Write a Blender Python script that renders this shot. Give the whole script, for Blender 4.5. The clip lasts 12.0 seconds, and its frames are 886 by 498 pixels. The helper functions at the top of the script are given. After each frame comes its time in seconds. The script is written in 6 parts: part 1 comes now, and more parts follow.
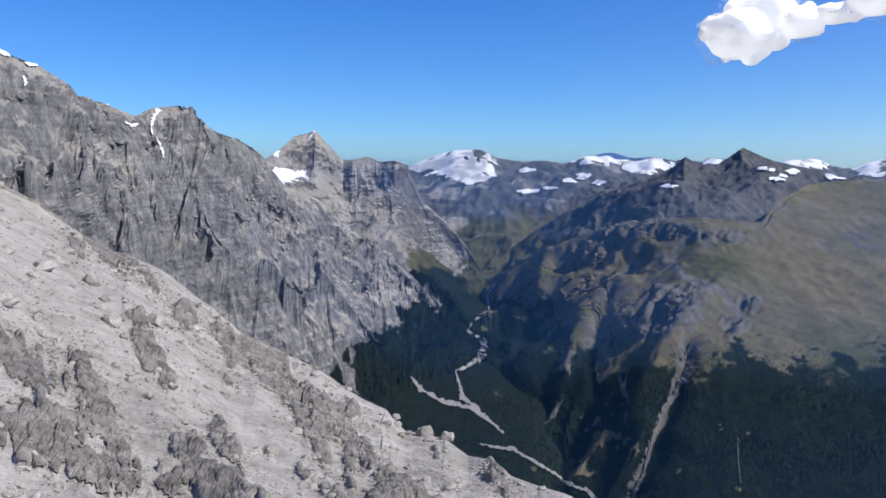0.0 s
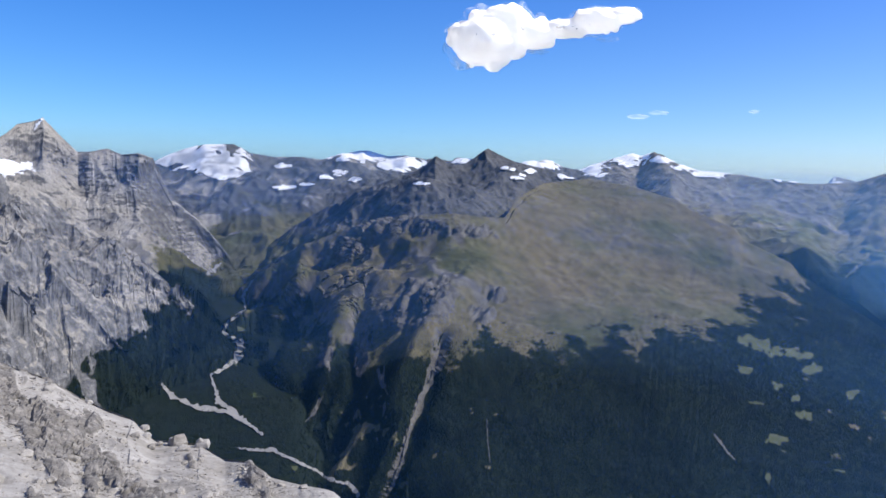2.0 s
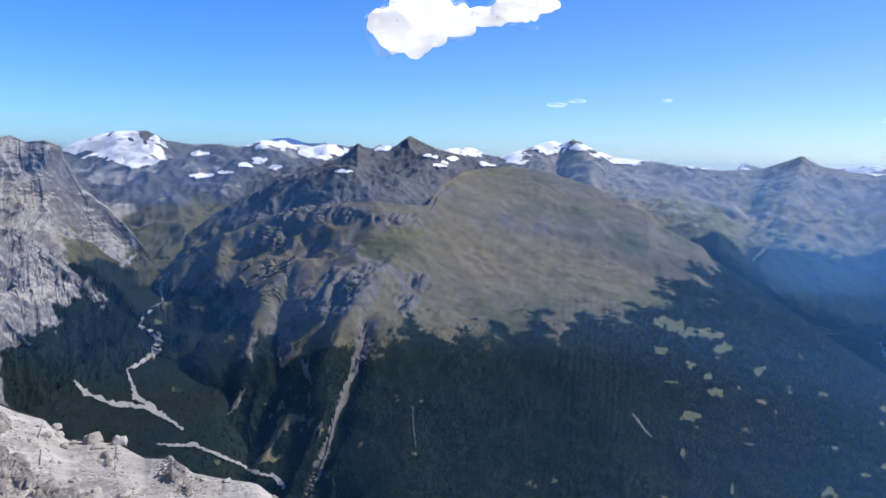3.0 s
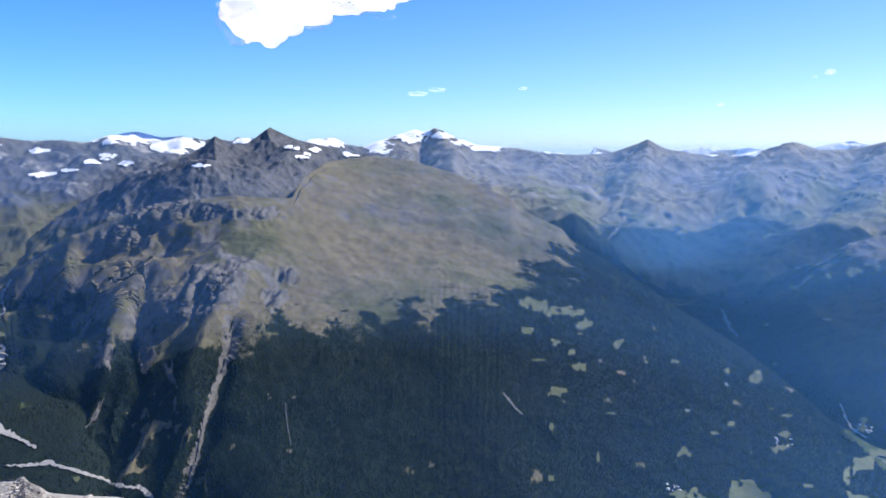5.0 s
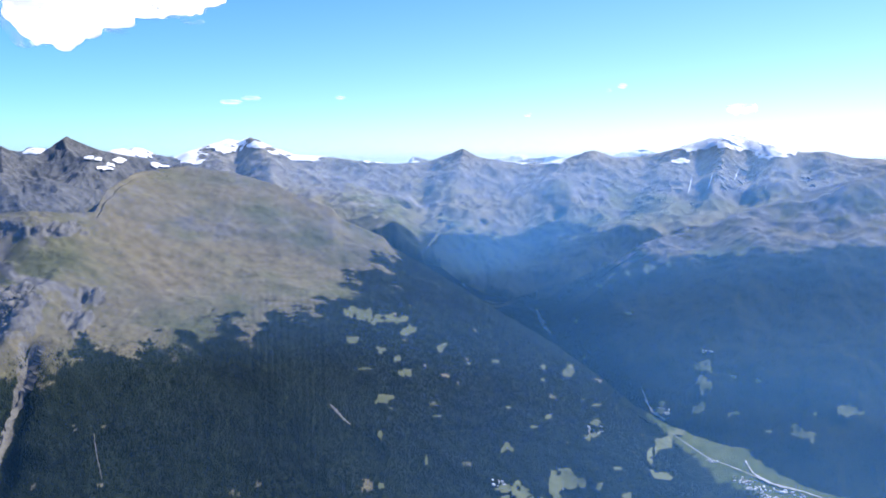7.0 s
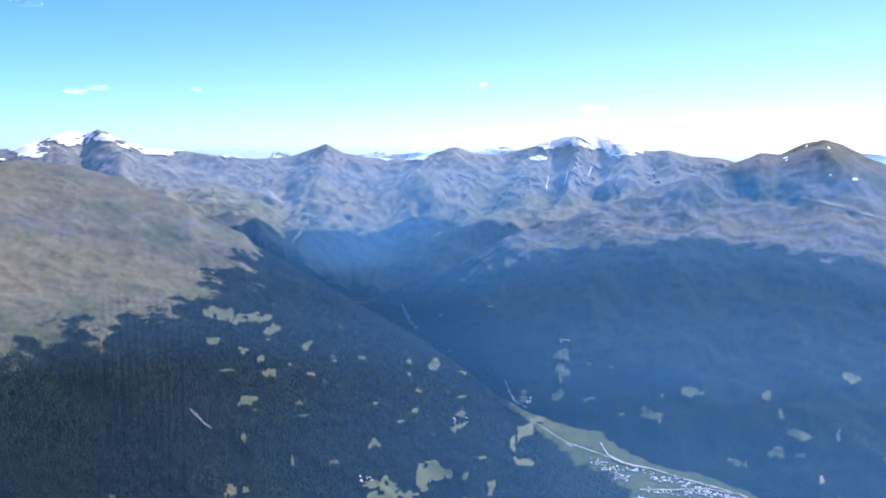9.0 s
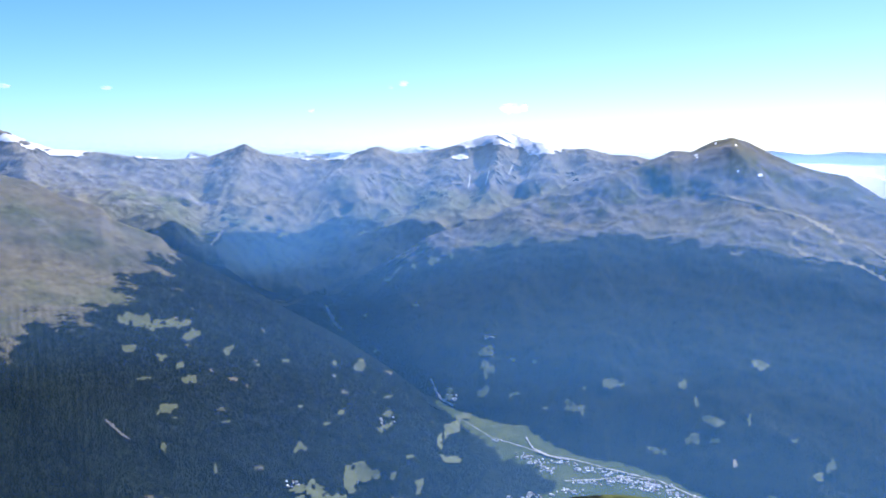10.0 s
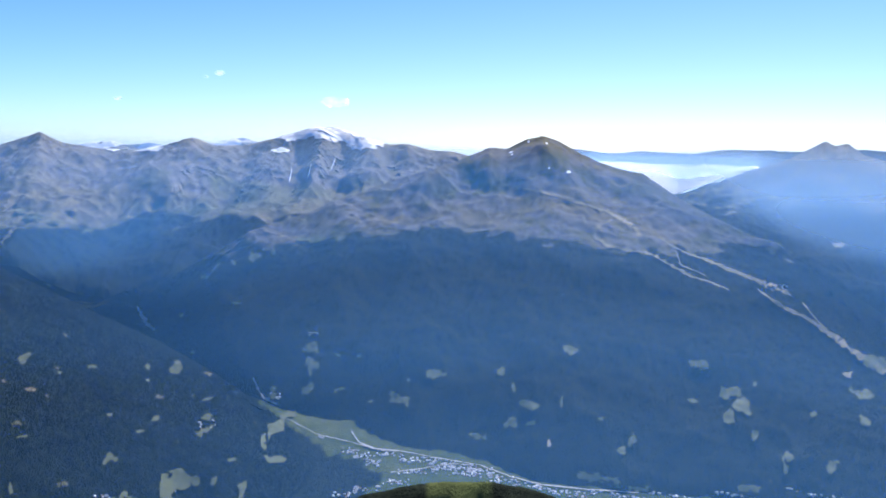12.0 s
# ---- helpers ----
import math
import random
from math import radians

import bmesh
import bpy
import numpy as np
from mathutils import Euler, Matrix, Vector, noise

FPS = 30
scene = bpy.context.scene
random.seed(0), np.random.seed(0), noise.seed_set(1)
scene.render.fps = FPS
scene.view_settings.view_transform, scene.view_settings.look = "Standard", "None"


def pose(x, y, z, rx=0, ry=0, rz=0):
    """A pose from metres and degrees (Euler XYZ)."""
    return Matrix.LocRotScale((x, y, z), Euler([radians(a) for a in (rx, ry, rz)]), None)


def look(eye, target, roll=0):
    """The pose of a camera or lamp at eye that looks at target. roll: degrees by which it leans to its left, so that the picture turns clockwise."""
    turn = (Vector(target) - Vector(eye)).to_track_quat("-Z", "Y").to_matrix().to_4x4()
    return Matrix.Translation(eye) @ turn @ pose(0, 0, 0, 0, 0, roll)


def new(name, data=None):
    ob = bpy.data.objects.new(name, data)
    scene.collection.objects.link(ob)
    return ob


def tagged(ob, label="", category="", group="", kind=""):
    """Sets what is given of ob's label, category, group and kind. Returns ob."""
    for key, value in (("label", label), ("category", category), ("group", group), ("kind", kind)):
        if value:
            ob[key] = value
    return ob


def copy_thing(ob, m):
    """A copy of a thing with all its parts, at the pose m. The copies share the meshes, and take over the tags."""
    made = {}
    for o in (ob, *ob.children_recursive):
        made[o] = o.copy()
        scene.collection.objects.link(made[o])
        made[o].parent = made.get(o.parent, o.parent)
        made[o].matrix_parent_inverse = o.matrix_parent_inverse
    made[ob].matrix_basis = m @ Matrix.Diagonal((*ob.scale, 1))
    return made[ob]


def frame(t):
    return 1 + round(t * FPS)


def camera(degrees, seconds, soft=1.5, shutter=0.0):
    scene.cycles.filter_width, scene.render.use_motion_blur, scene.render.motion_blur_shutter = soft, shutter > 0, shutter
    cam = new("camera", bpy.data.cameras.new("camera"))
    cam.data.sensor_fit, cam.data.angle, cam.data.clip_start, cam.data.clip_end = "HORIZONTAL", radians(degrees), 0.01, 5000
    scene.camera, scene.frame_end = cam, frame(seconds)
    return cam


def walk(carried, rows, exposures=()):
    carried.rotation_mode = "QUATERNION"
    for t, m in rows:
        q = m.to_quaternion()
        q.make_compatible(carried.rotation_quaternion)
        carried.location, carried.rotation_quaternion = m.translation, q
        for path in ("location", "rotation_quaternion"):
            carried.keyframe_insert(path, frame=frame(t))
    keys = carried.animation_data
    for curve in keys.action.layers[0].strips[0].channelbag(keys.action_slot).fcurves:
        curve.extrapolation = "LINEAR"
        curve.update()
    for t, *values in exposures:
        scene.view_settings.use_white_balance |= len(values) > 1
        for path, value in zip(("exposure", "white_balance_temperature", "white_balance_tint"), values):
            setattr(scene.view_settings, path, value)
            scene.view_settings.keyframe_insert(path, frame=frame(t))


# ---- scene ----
# Lookout at the origin; bearings run clockwise from +y, distances and heights in metres.
cam = camera(59.74, 12.0, soft=1.6)
PATH = [
    (0.0, -0.00, -6.50, 0.50),
    (0.5, -5.24, -6.63, 0.52),
    (1.0, -9.25, -6.51, 1.17),
    (1.5, -13.07, -6.44, 1.11),
    (2.0, -17.97, -6.42, 1.62),
    (2.5, -21.04, -6.69, 1.73),
    (3.0, -23.70, -7.18, 1.61),
    (5.0, -33.61, -7.77, 0.32),
    (5.5, -37.07, -7.63, 0.56),
    (6.0, -40.24, -7.51, 0.76),
    (6.5, -43.48, -7.19, 0.73),
    (7.0, -46.86, -7.05, 0.08),
    (9.0, -56.94, -7.29, 0.65),
    (9.5, -58.86, -7.29, 0.54),
    (10.0, -62.65, -7.30, 0.34),
    (10.5, -65.93, -7.33, 0.51),
    (11.0, -69.29, -7.32, 0.60),
    (11.5, -73.21, -7.23, 0.51),
    (12.0, -75.82, -7.51, 1.36),
]
EXPOSURES = [(0.0, 0.0), (1.0, 0.02), (2.5, 0.22), (5.0, 0.55), (7.0, 0.84), (9.5, 0.84), (12.0, 0.5)]
walk(cam, [(t, pose(0, 0, 0, 90 + p, 0, y) @ pose(0, 0, 0, 0, 0, r)) for t, y, p, r in PATH], EXPOSURES)

# ---- light ----
SUN_BEARING, SUN_HEIGHT = 102, 45
world = bpy.data.worlds.new("sky")
scene.world = world
world.use_nodes = True
wn = world.node_tree.nodes
sky = wn.new("ShaderNodeTexSky")
sky.sky_type, sky.sun_disc = "NISHITA", False
sky.sun_elevation, sky.sun_rotation = radians(SUN_HEIGHT), radians(SUN_BEARING)
sky.altitude, sky.air_density, sky.dust_density, sky.ozone_density = 2500, 1.0, 1.1, 3.0
wn["Background"].inputs["Strength"].default_value = 0.105
tint = wn.new("ShaderNodeMix")
tint.data_type, tint.blend_type = "RGBA", "MULTIPLY"
tint.inputs[0].default_value = 1.0
up = wn.new("ShaderNodeSeparateXYZ")
world.node_tree.links.new(wn.new("ShaderNodeTexCoord").outputs["Generated"], up.inputs[0])
wl = world.node_tree.links
sb, sh = radians(SUN_BEARING), radians(SUN_HEIGHT)
sun_way = Vector((math.sin(sb) * math.cos(sh), math.cos(sb) * math.cos(sh), math.sin(sh)))
toward = wn.new("ShaderNodeVectorMath")
toward.operation = "DOT_PRODUCT"
toward.inputs[1].default_value = sun_way
wl.new(up.inputs[0].links[0].from_socket, toward.inputs[0])


def air(fac, first, second, at=(0.0, 1.0)):
    """A colour that runs from first to second."""
    n = wn.new("ShaderNodeValToRGB")
    for e, p, c in zip(n.color_ramp.elements, at, (first, second)):
        e.position, e.color = p, (*c, 1)
    wl.new(fac, n.inputs[0])
    return n.outputs[0]


level = air(toward.outputs["Value"], (0.57, 0.90, 1.30), (0.98, 0.96, 1.02), (0.0, 0.85))
upper = air(toward.outputs["Value"], (0.36, 0.86, 1.52), (0.62, 0.84, 1.34), (0.0, 0.85))
lift = wn.new("ShaderNodeMix")
lift.data_type = "RGBA"
wl.new(air(up.outputs[2], (0, 0, 0), (1, 1, 1), (0.0, 0.2)), lift.inputs[0])
wl.new(level, lift.inputs[6])
wl.new(upper, lift.inputs[7])
wl.new(lift.outputs[2], tint.inputs[7])
world.node_tree.links.new(sky.outputs[0], tint.inputs[6])
world.node_tree.links.new(tint.outputs[2], wn["Background"].inputs["Color"])

sun = new("sun", bpy.data.lights.new("sun", "SUN"))
sun.data.energy, sun.data.angle, sun.data.color = 4.8, radians(0.55), (1.0, 0.94, 0.85)
sun.matrix_world = look(sun_way * 1000, (0, 0, 0))


# ---- noise and shapes ----
def lattice(ix, iy, iz, seed):
    h = (ix * 374761393 + iy * 668265263 + iz * 2147483647 + seed * 1274126177) & 0xFFFFFFFF
    h = ((h ^ (h >> 13)) * 1274126177) & 0xFFFFFFFF
    h = ((h ^ (h >> 16)) * 2246822519) & 0xFFFFFFFF
    return ((h ^ (h >> 15)) & 0xFFFFFF) / 8388607.5 - 1.0


def grain(p, seed=0):
    """Smooth noise from -1 to 1 at points p (n, 3)."""
    c = np.floor(p)
    f = p - c
    f = f * f * f * (f * (f * 6 - 15) + 10)
    i = c.astype(np.int64)
    x, y, z = i[..., 0], i[..., 1], i[..., 2]
    out = 0
    for dx in (0, 1):
        wx = f[..., 0] if dx else 1 - f[..., 0]
        for dy in (0, 1):
            wy = f[..., 1] if dy else 1 - f[..., 1]
            for dz in (0, 1):
                wz = f[..., 2] if dz else 1 - f[..., 2]
                out = out + wx * wy * wz * lattice(x + dx, y + dy, z + dz, seed)
    return out


def fbm(p, octaves=5, seed=0, gain=0.5):
    total, amp = 0, 1.0
    for k in range(octaves):
        total = total + amp * grain(p * 2.03 ** k + 17.3 * k, seed + k)
        amp *= gain
    return total


def ridged(p, octaves=5, seed=0, gain=0.5):
    """Sharp crests and round hollows, about -0.5 to 0.5."""
    total, amp, norm = 0, 1.0, 0
    for k in range(octaves):
        total = total + amp * (1 - np.abs(grain(p * 2.07 ** k + 11.7 * k, seed + k)) * 1.6)
        norm += amp
        amp *= gain
    return total / norm - 0.5


def smooth(lo, hi, x):
    t = np.clip((x - lo) / (hi - lo), 0, 1)
    return t * t * (3 - 2 * t)


def along(line, a, k=1):
    """Value k of a line of (bearing, ...) rows, at the bearings a."""
    q = np.array(line, float)
    return np.interp(a, q[:, 0], q[:, k])


def spot(a, e, r):
    """The place at a bearing, an angle above the horizontal and a distance."""
    a, e = np.radians(a), np.radians(e)
    return np.stack(np.broadcast_arrays(r * np.sin(a), r * np.cos(a), r * np.tan(e)), -1)


def spread(*stretches):
    """Bearings in steps: (from, to, step), ..."""
    return np.concatenate([np.arange(a, b, s) for a, b, s in stretches])


def sheet(bearings, lines, rows, dive=60, back=(420, 520)):
    """A slope laid through lines of (bearing, angle, distance), lowest first; the last one is the crest. Returns places (rows, columns, 3)
    and how far up each row lies: 0 at the foot, 1 at the crest, above 1 behind it."""
    rs, zs = [], []
    for i, g in enumerate(lines):
        slide = np.linspace(-2.5, 2.5, 11) if i < len(lines) - 1 else [0.0]
        rs.append(np.mean([along(g, bearings + s, 2) for s in slide], 0))
        zs.append(np.mean([np.tan(np.radians(along(g, bearings + s, 1))) for s in slide], 0) * rs[-1])
    if dive:
        rs, zs, rows = [rs[0] - 0.5 * dive, *rs], [zs[0] - dive, *zs], [4, *rows]
    rs, zs, rows = [*rs, rs[-1] + back[0]], [*zs, zs[-1] - back[1]], [*rows, 14]
    R, Z, V = [], [], []
    n = len(rs)
    first, last = (1 if dive else 0), n - 2
    for i in range(n - 1):
        for s in np.arange(rows[i]) / rows[i]:
            if i == n - 2:
                s = s ** 1.6
            R.append(rs[i] + (rs[i + 1] - rs[i]) * s)
            Z.append(zs[i] + (zs[i + 1] - zs[i]) * s)
            V.append((i + s - first) / (last - first))
    R, Z, V = np.array(R), np.array(Z), np.array(V)
    top = int(np.argmin(np.abs(V - 1)))
    for arr in (R, Z):
        body = arr[:top].copy()
        for _ in range(6):
            body[1:-1] = 0.25 * body[:-2] + 0.5 * body[1:-1] + 0.25 * body[2:]
        arr[:top] = body
    a = np.radians(bearings)[None, :]
    return np.stack([R * np.sin(a), R * np.cos(a), Z + 0 * a], -1), V


def strokes(P, lines, seed=0, ragged=0.5):
    """How near each place lies to lines of (half width in degrees, [(bearing, angle), ...]): 1 on a line, 0 beyond its width."""
    A, E, out = bearing_of(P), angle_of(P), np.zeros(P.shape[:2])
    rag = 1 + ragged * mottle(P, 45, 4, seed) if ragged else 1.0
    for half, line in lines:
        d = np.full(out.shape, 1e9)
        for (b0, e0), (b1, e1) in zip(line[:-1], line[1:]):
            ub, ue = b1 - b0, e1 - e0
            s = np.clip(((A - b0) * ub + (E - e0) * ue) / (ub * ub + ue * ue + 1e-9), 0, 1)
            d = np.minimum(d, np.hypot(A - b0 - s * ub, E - e0 - s * ue))
        out = np.maximum(out, smooth(1.0, 0.0, d * rag / half))
    return out


def bearing_of(P):
    return np.degrees(np.arctan2(P[..., 0], P[..., 1]))


def angle_of(P):
    return np.degrees(np.arctan2(P[..., 2], np.linalg.norm(P[..., :2], axis=-1)))


def mottle(P, size, octaves=5, seed=0, gain=0.5):
    return fbm((P / size).reshape(-1, 3), octaves, seed, gain).reshape(P.shape[:2])


def normals(P):
    du, dv = np.gradient(P, axis=1), np.gradient(P, axis=0)
    n = np.cross(du, dv)
    return n / np.maximum(np.linalg.norm(n, axis=-1, keepdims=True), 1e-9)


def relief(P, V, amp, size, kind=ridged, crest=0.25, fall=0.35, octaves=6, seed=0, gain=0.5, down=None, stretch=0.35, near=0.86):
    """Push the slope in and out along its normals; fall below 1 draws the forms out in height, down is the bearing along which they are drawn out."""
    q = P * np.array([1, 1, fall]) / size
    if down is not None:
        h = np.array([math.sin(radians(down)), math.cos(radians(down)), 0])
        q = q - (1 - stretch) * (q @ h)[..., None] * h
    d = kind(q.reshape(-1, 3), octaves, seed, gain).reshape(P.shape[:2]) * amp
    keep = 1 - (1 - crest) * smooth(near, 1.0, V) * (1 - 0.6 * smooth(1.0, 1.3, V))
    return P + normals(P) * (d * keep[:, None])[..., None]


def blur(d, wide):
    """Mean over a square of cells, twice."""
    for _ in range(2):
        for axis in (0, 1):
            q = np.moveaxis(np.pad(d, [(wide, wide) if k == axis else (0, 0) for k in (0, 1)], mode="edge"), axis, 0)
            c = np.cumsum(np.concatenate([np.zeros((1, q.shape[1])), q]), 0)
            d = np.moveaxis((c[2 * wide + 1:] - c[:-2 * wide - 1]) / (2 * wide + 1), 0, axis)
    return d


def erode(P, V, depth, talus=0.9, rough=(30, 300), rounds=12, wide=36, carve=0.012, seed=0, crest=0.2, mask=1.0):
    """Running water and rockfall cut gullies down a slope and leave ribs between them; the mean slope stays."""
    nv, nu = P.shape[:2]
    x, y, z0 = P[..., 0], P[..., 1], P[..., 2]
    z = (z0 + rough[0] * fbm((P / rough[1]).reshape(-1, 3), 6, seed, 0.52).reshape(nv, nu)).ravel()
    flat = np.stack([x.ravel(), y.ravel()], -1)
    cell = (np.linalg.norm(np.gradient(P, axis=0), axis=-1) * np.linalg.norm(np.gradient(P, axis=1), axis=-1)).ravel()
    here = np.arange(nv * nu).reshape(nv, nu)
    ways = []
    for di in (-1, 0, 1):
        for dj in (-1, 0, 1):
            if di or dj:
                i, j = np.clip(np.arange(nv) + di, 0, nv - 1), np.clip(np.arange(nu) + dj, 0, nu - 1)
                to = here[i][:, j].ravel()
                ways.append((to, np.maximum(np.linalg.norm(flat - flat[to], axis=-1), 0.6)))
    for _ in range(rounds):
        best, target, gap = np.zeros(len(z)), here.ravel().copy(), np.ones(len(z))
        for to, far in ways:
            s = (z - z[to]) / far
            hit = s > best
            best[hit], target[hit], gap[hit] = s[hit], to[hit], far[hit]
        order = np.argsort(z).tolist()
        water, goal = cell.tolist(), target.tolist()
        for i in reversed(order):
            g = goal[i]
            if g != i:
                water[g] += water[i]
        cut = (carve * np.sqrt(water) / gap).tolist()
        level, gaps = z.tolist(), (talus * gap).tolist()
        for i in order:
            g = goal[i]
            if g != i:
                level[i] = min((level[i] + cut[i] * level[g]) / (1 + cut[i]), level[g] + gaps[i])
        z = np.array(level)
    d = z.reshape(nv, nu) - z0
    d -= blur(d, wide)
    d *= depth / max(d.std(), 1e-6)
    d = np.clip(d, -3.2 * depth, 3.2 * depth)
    keep = (crest + (1 - crest) * smooth(1.0, 0.86, V)) * smooth(1.25, 1.0, V)
    out = P.copy()
    out[..., 2] += d * keep[:, None] * mask
    return out


def recrest(P, V, a, line):
    """Lift or lower the upper slope until its skyline follows the ridge again."""
    over = np.radians(along(line, a) - angle_of(P).max(0))
    over = np.convolve(np.pad(over, 2, mode="edge"), np.full(5, 0.2), "valid")
    out = P.copy()
    out[..., 2] += np.clip(over, -0.025, 0.025)[None, :] * np.linalg.norm(P[..., :2], axis=-1) * smooth(0.72, 1.0, V)[:, None]
    return out


def solid(name, P, cover, material, label, category="mountain", kind="", facets=False):
    """A slope as one mesh with its land cover (forest, grass, snow, pale ground) as an attribute."""
    nv, nu = P.shape[:2]
    me = bpy.data.meshes.new(name)
    k = np.arange(nv * nu).reshape(nv, nu)
    quads = np.stack([k[:-1, :-1], k[:-1, 1:], k[1:, 1:], k[1:, :-1]], -1).reshape(-1, 4)
    me.vertices.add(nv * nu)
    me.vertices.foreach_set("co", P.astype(np.float32).ravel())
    me.loops.add(quads.size)
    me.loops.foreach_set("vertex_index", quads.astype(np.int32).ravel())
    me.polygons.add(len(quads))
    me.polygons.foreach_set("loop_start", np.arange(0, quads.size, 4, dtype=np.int32))
    me.update(calc_edges=True)
    me.polygons.foreach_set("use_smooth", np.full(len(quads), not facets))
    if cover is not None:
        at = me.attributes.new("cover", "FLOAT_COLOR", "POINT")
        at.data.foreach_set("color", np.clip(np.stack(cover, -1), 0, 1).astype(np.float32).ravel())
    me.materials.append(material)
    me.validate()
    ob = new(name, me)
    return tagged(ob, label, category, kind=kind)


# ---- materials ----
def shader(name):
    m = bpy.data.materials.new(name)
    m.use_nodes = True
    return m, m.node_tree, m.node_tree.nodes, m.node_tree.links


def noise_at(nt, coord, scale, detail=6, rough=0.6, dist=0.0):
    n = nt.nodes.new("ShaderNodeTexNoise")
    n.inputs["Scale"].default_value, n.inputs["Detail"].default_value = scale, detail
    n.inputs["Roughness"].default_value, n.inputs["Distortion"].default_value = rough, dist
    nt.links.new(coord, n.inputs["Vector"])
    return n.outputs["Fac"]


def ramp(nt, fac, stops):
    n = nt.nodes.new("ShaderNodeValToRGB")
    while len(n.color_ramp.elements) < len(stops):
        n.color_ramp.elements.new(0.5)
    for e, (at, c) in zip(n.color_ramp.elements, stops):
        e.position, e.color = at, (*c, 1) if len(c) == 3 else c
    nt.links.new(fac, n.inputs[0])
    return n.outputs[0]


def blend(nt, fac, a, b, how="MIX"):
    n = nt.nodes.new("ShaderNodeMix")
    n.data_type, n.blend_type = "RGBA", how
    for sock, v in ((n.inputs[0], fac), (n.inputs[6], a), (n.inputs[7], b)):
        if hasattr(v, "is_linked"):
            nt.links.new(v, sock)
        else:
            sock.default_value = v if isinstance(v, float) else (*v, 1)
    return n.outputs[2]


def sums(nt, how, a, b, clamp=False):
    n = nt.nodes.new("ShaderNodeMath")
    n.operation, n.use_clamp = how, clamp
    for sock, v in ((n.inputs[0], a), (n.inputs[1], b)):
        if hasattr(v, "is_linked"):
            nt.links.new(v, sock)
        else:
            sock.default_value = v
    return n.outputs[0]


def edge(nt, cover, wiggle, width=0.12, k=0.5):
    """A cover value turned into a ragged-edged mask."""
    w = sums(nt, "MULTIPLY", sums(nt, "SUBTRACT", wiggle, 0.5), k)
    v = sums(nt, "ADD", cover, w)
    n = nt.nodes.new("ShaderNodeMapRange")
    n.interpolation_type = "SMOOTHSTEP"
    n.inputs[1].default_value, n.inputs[2].default_value = 0.5 - width, 0.5 + width
    nt.links.new(v, n.inputs[0])
    return n.outputs[0]


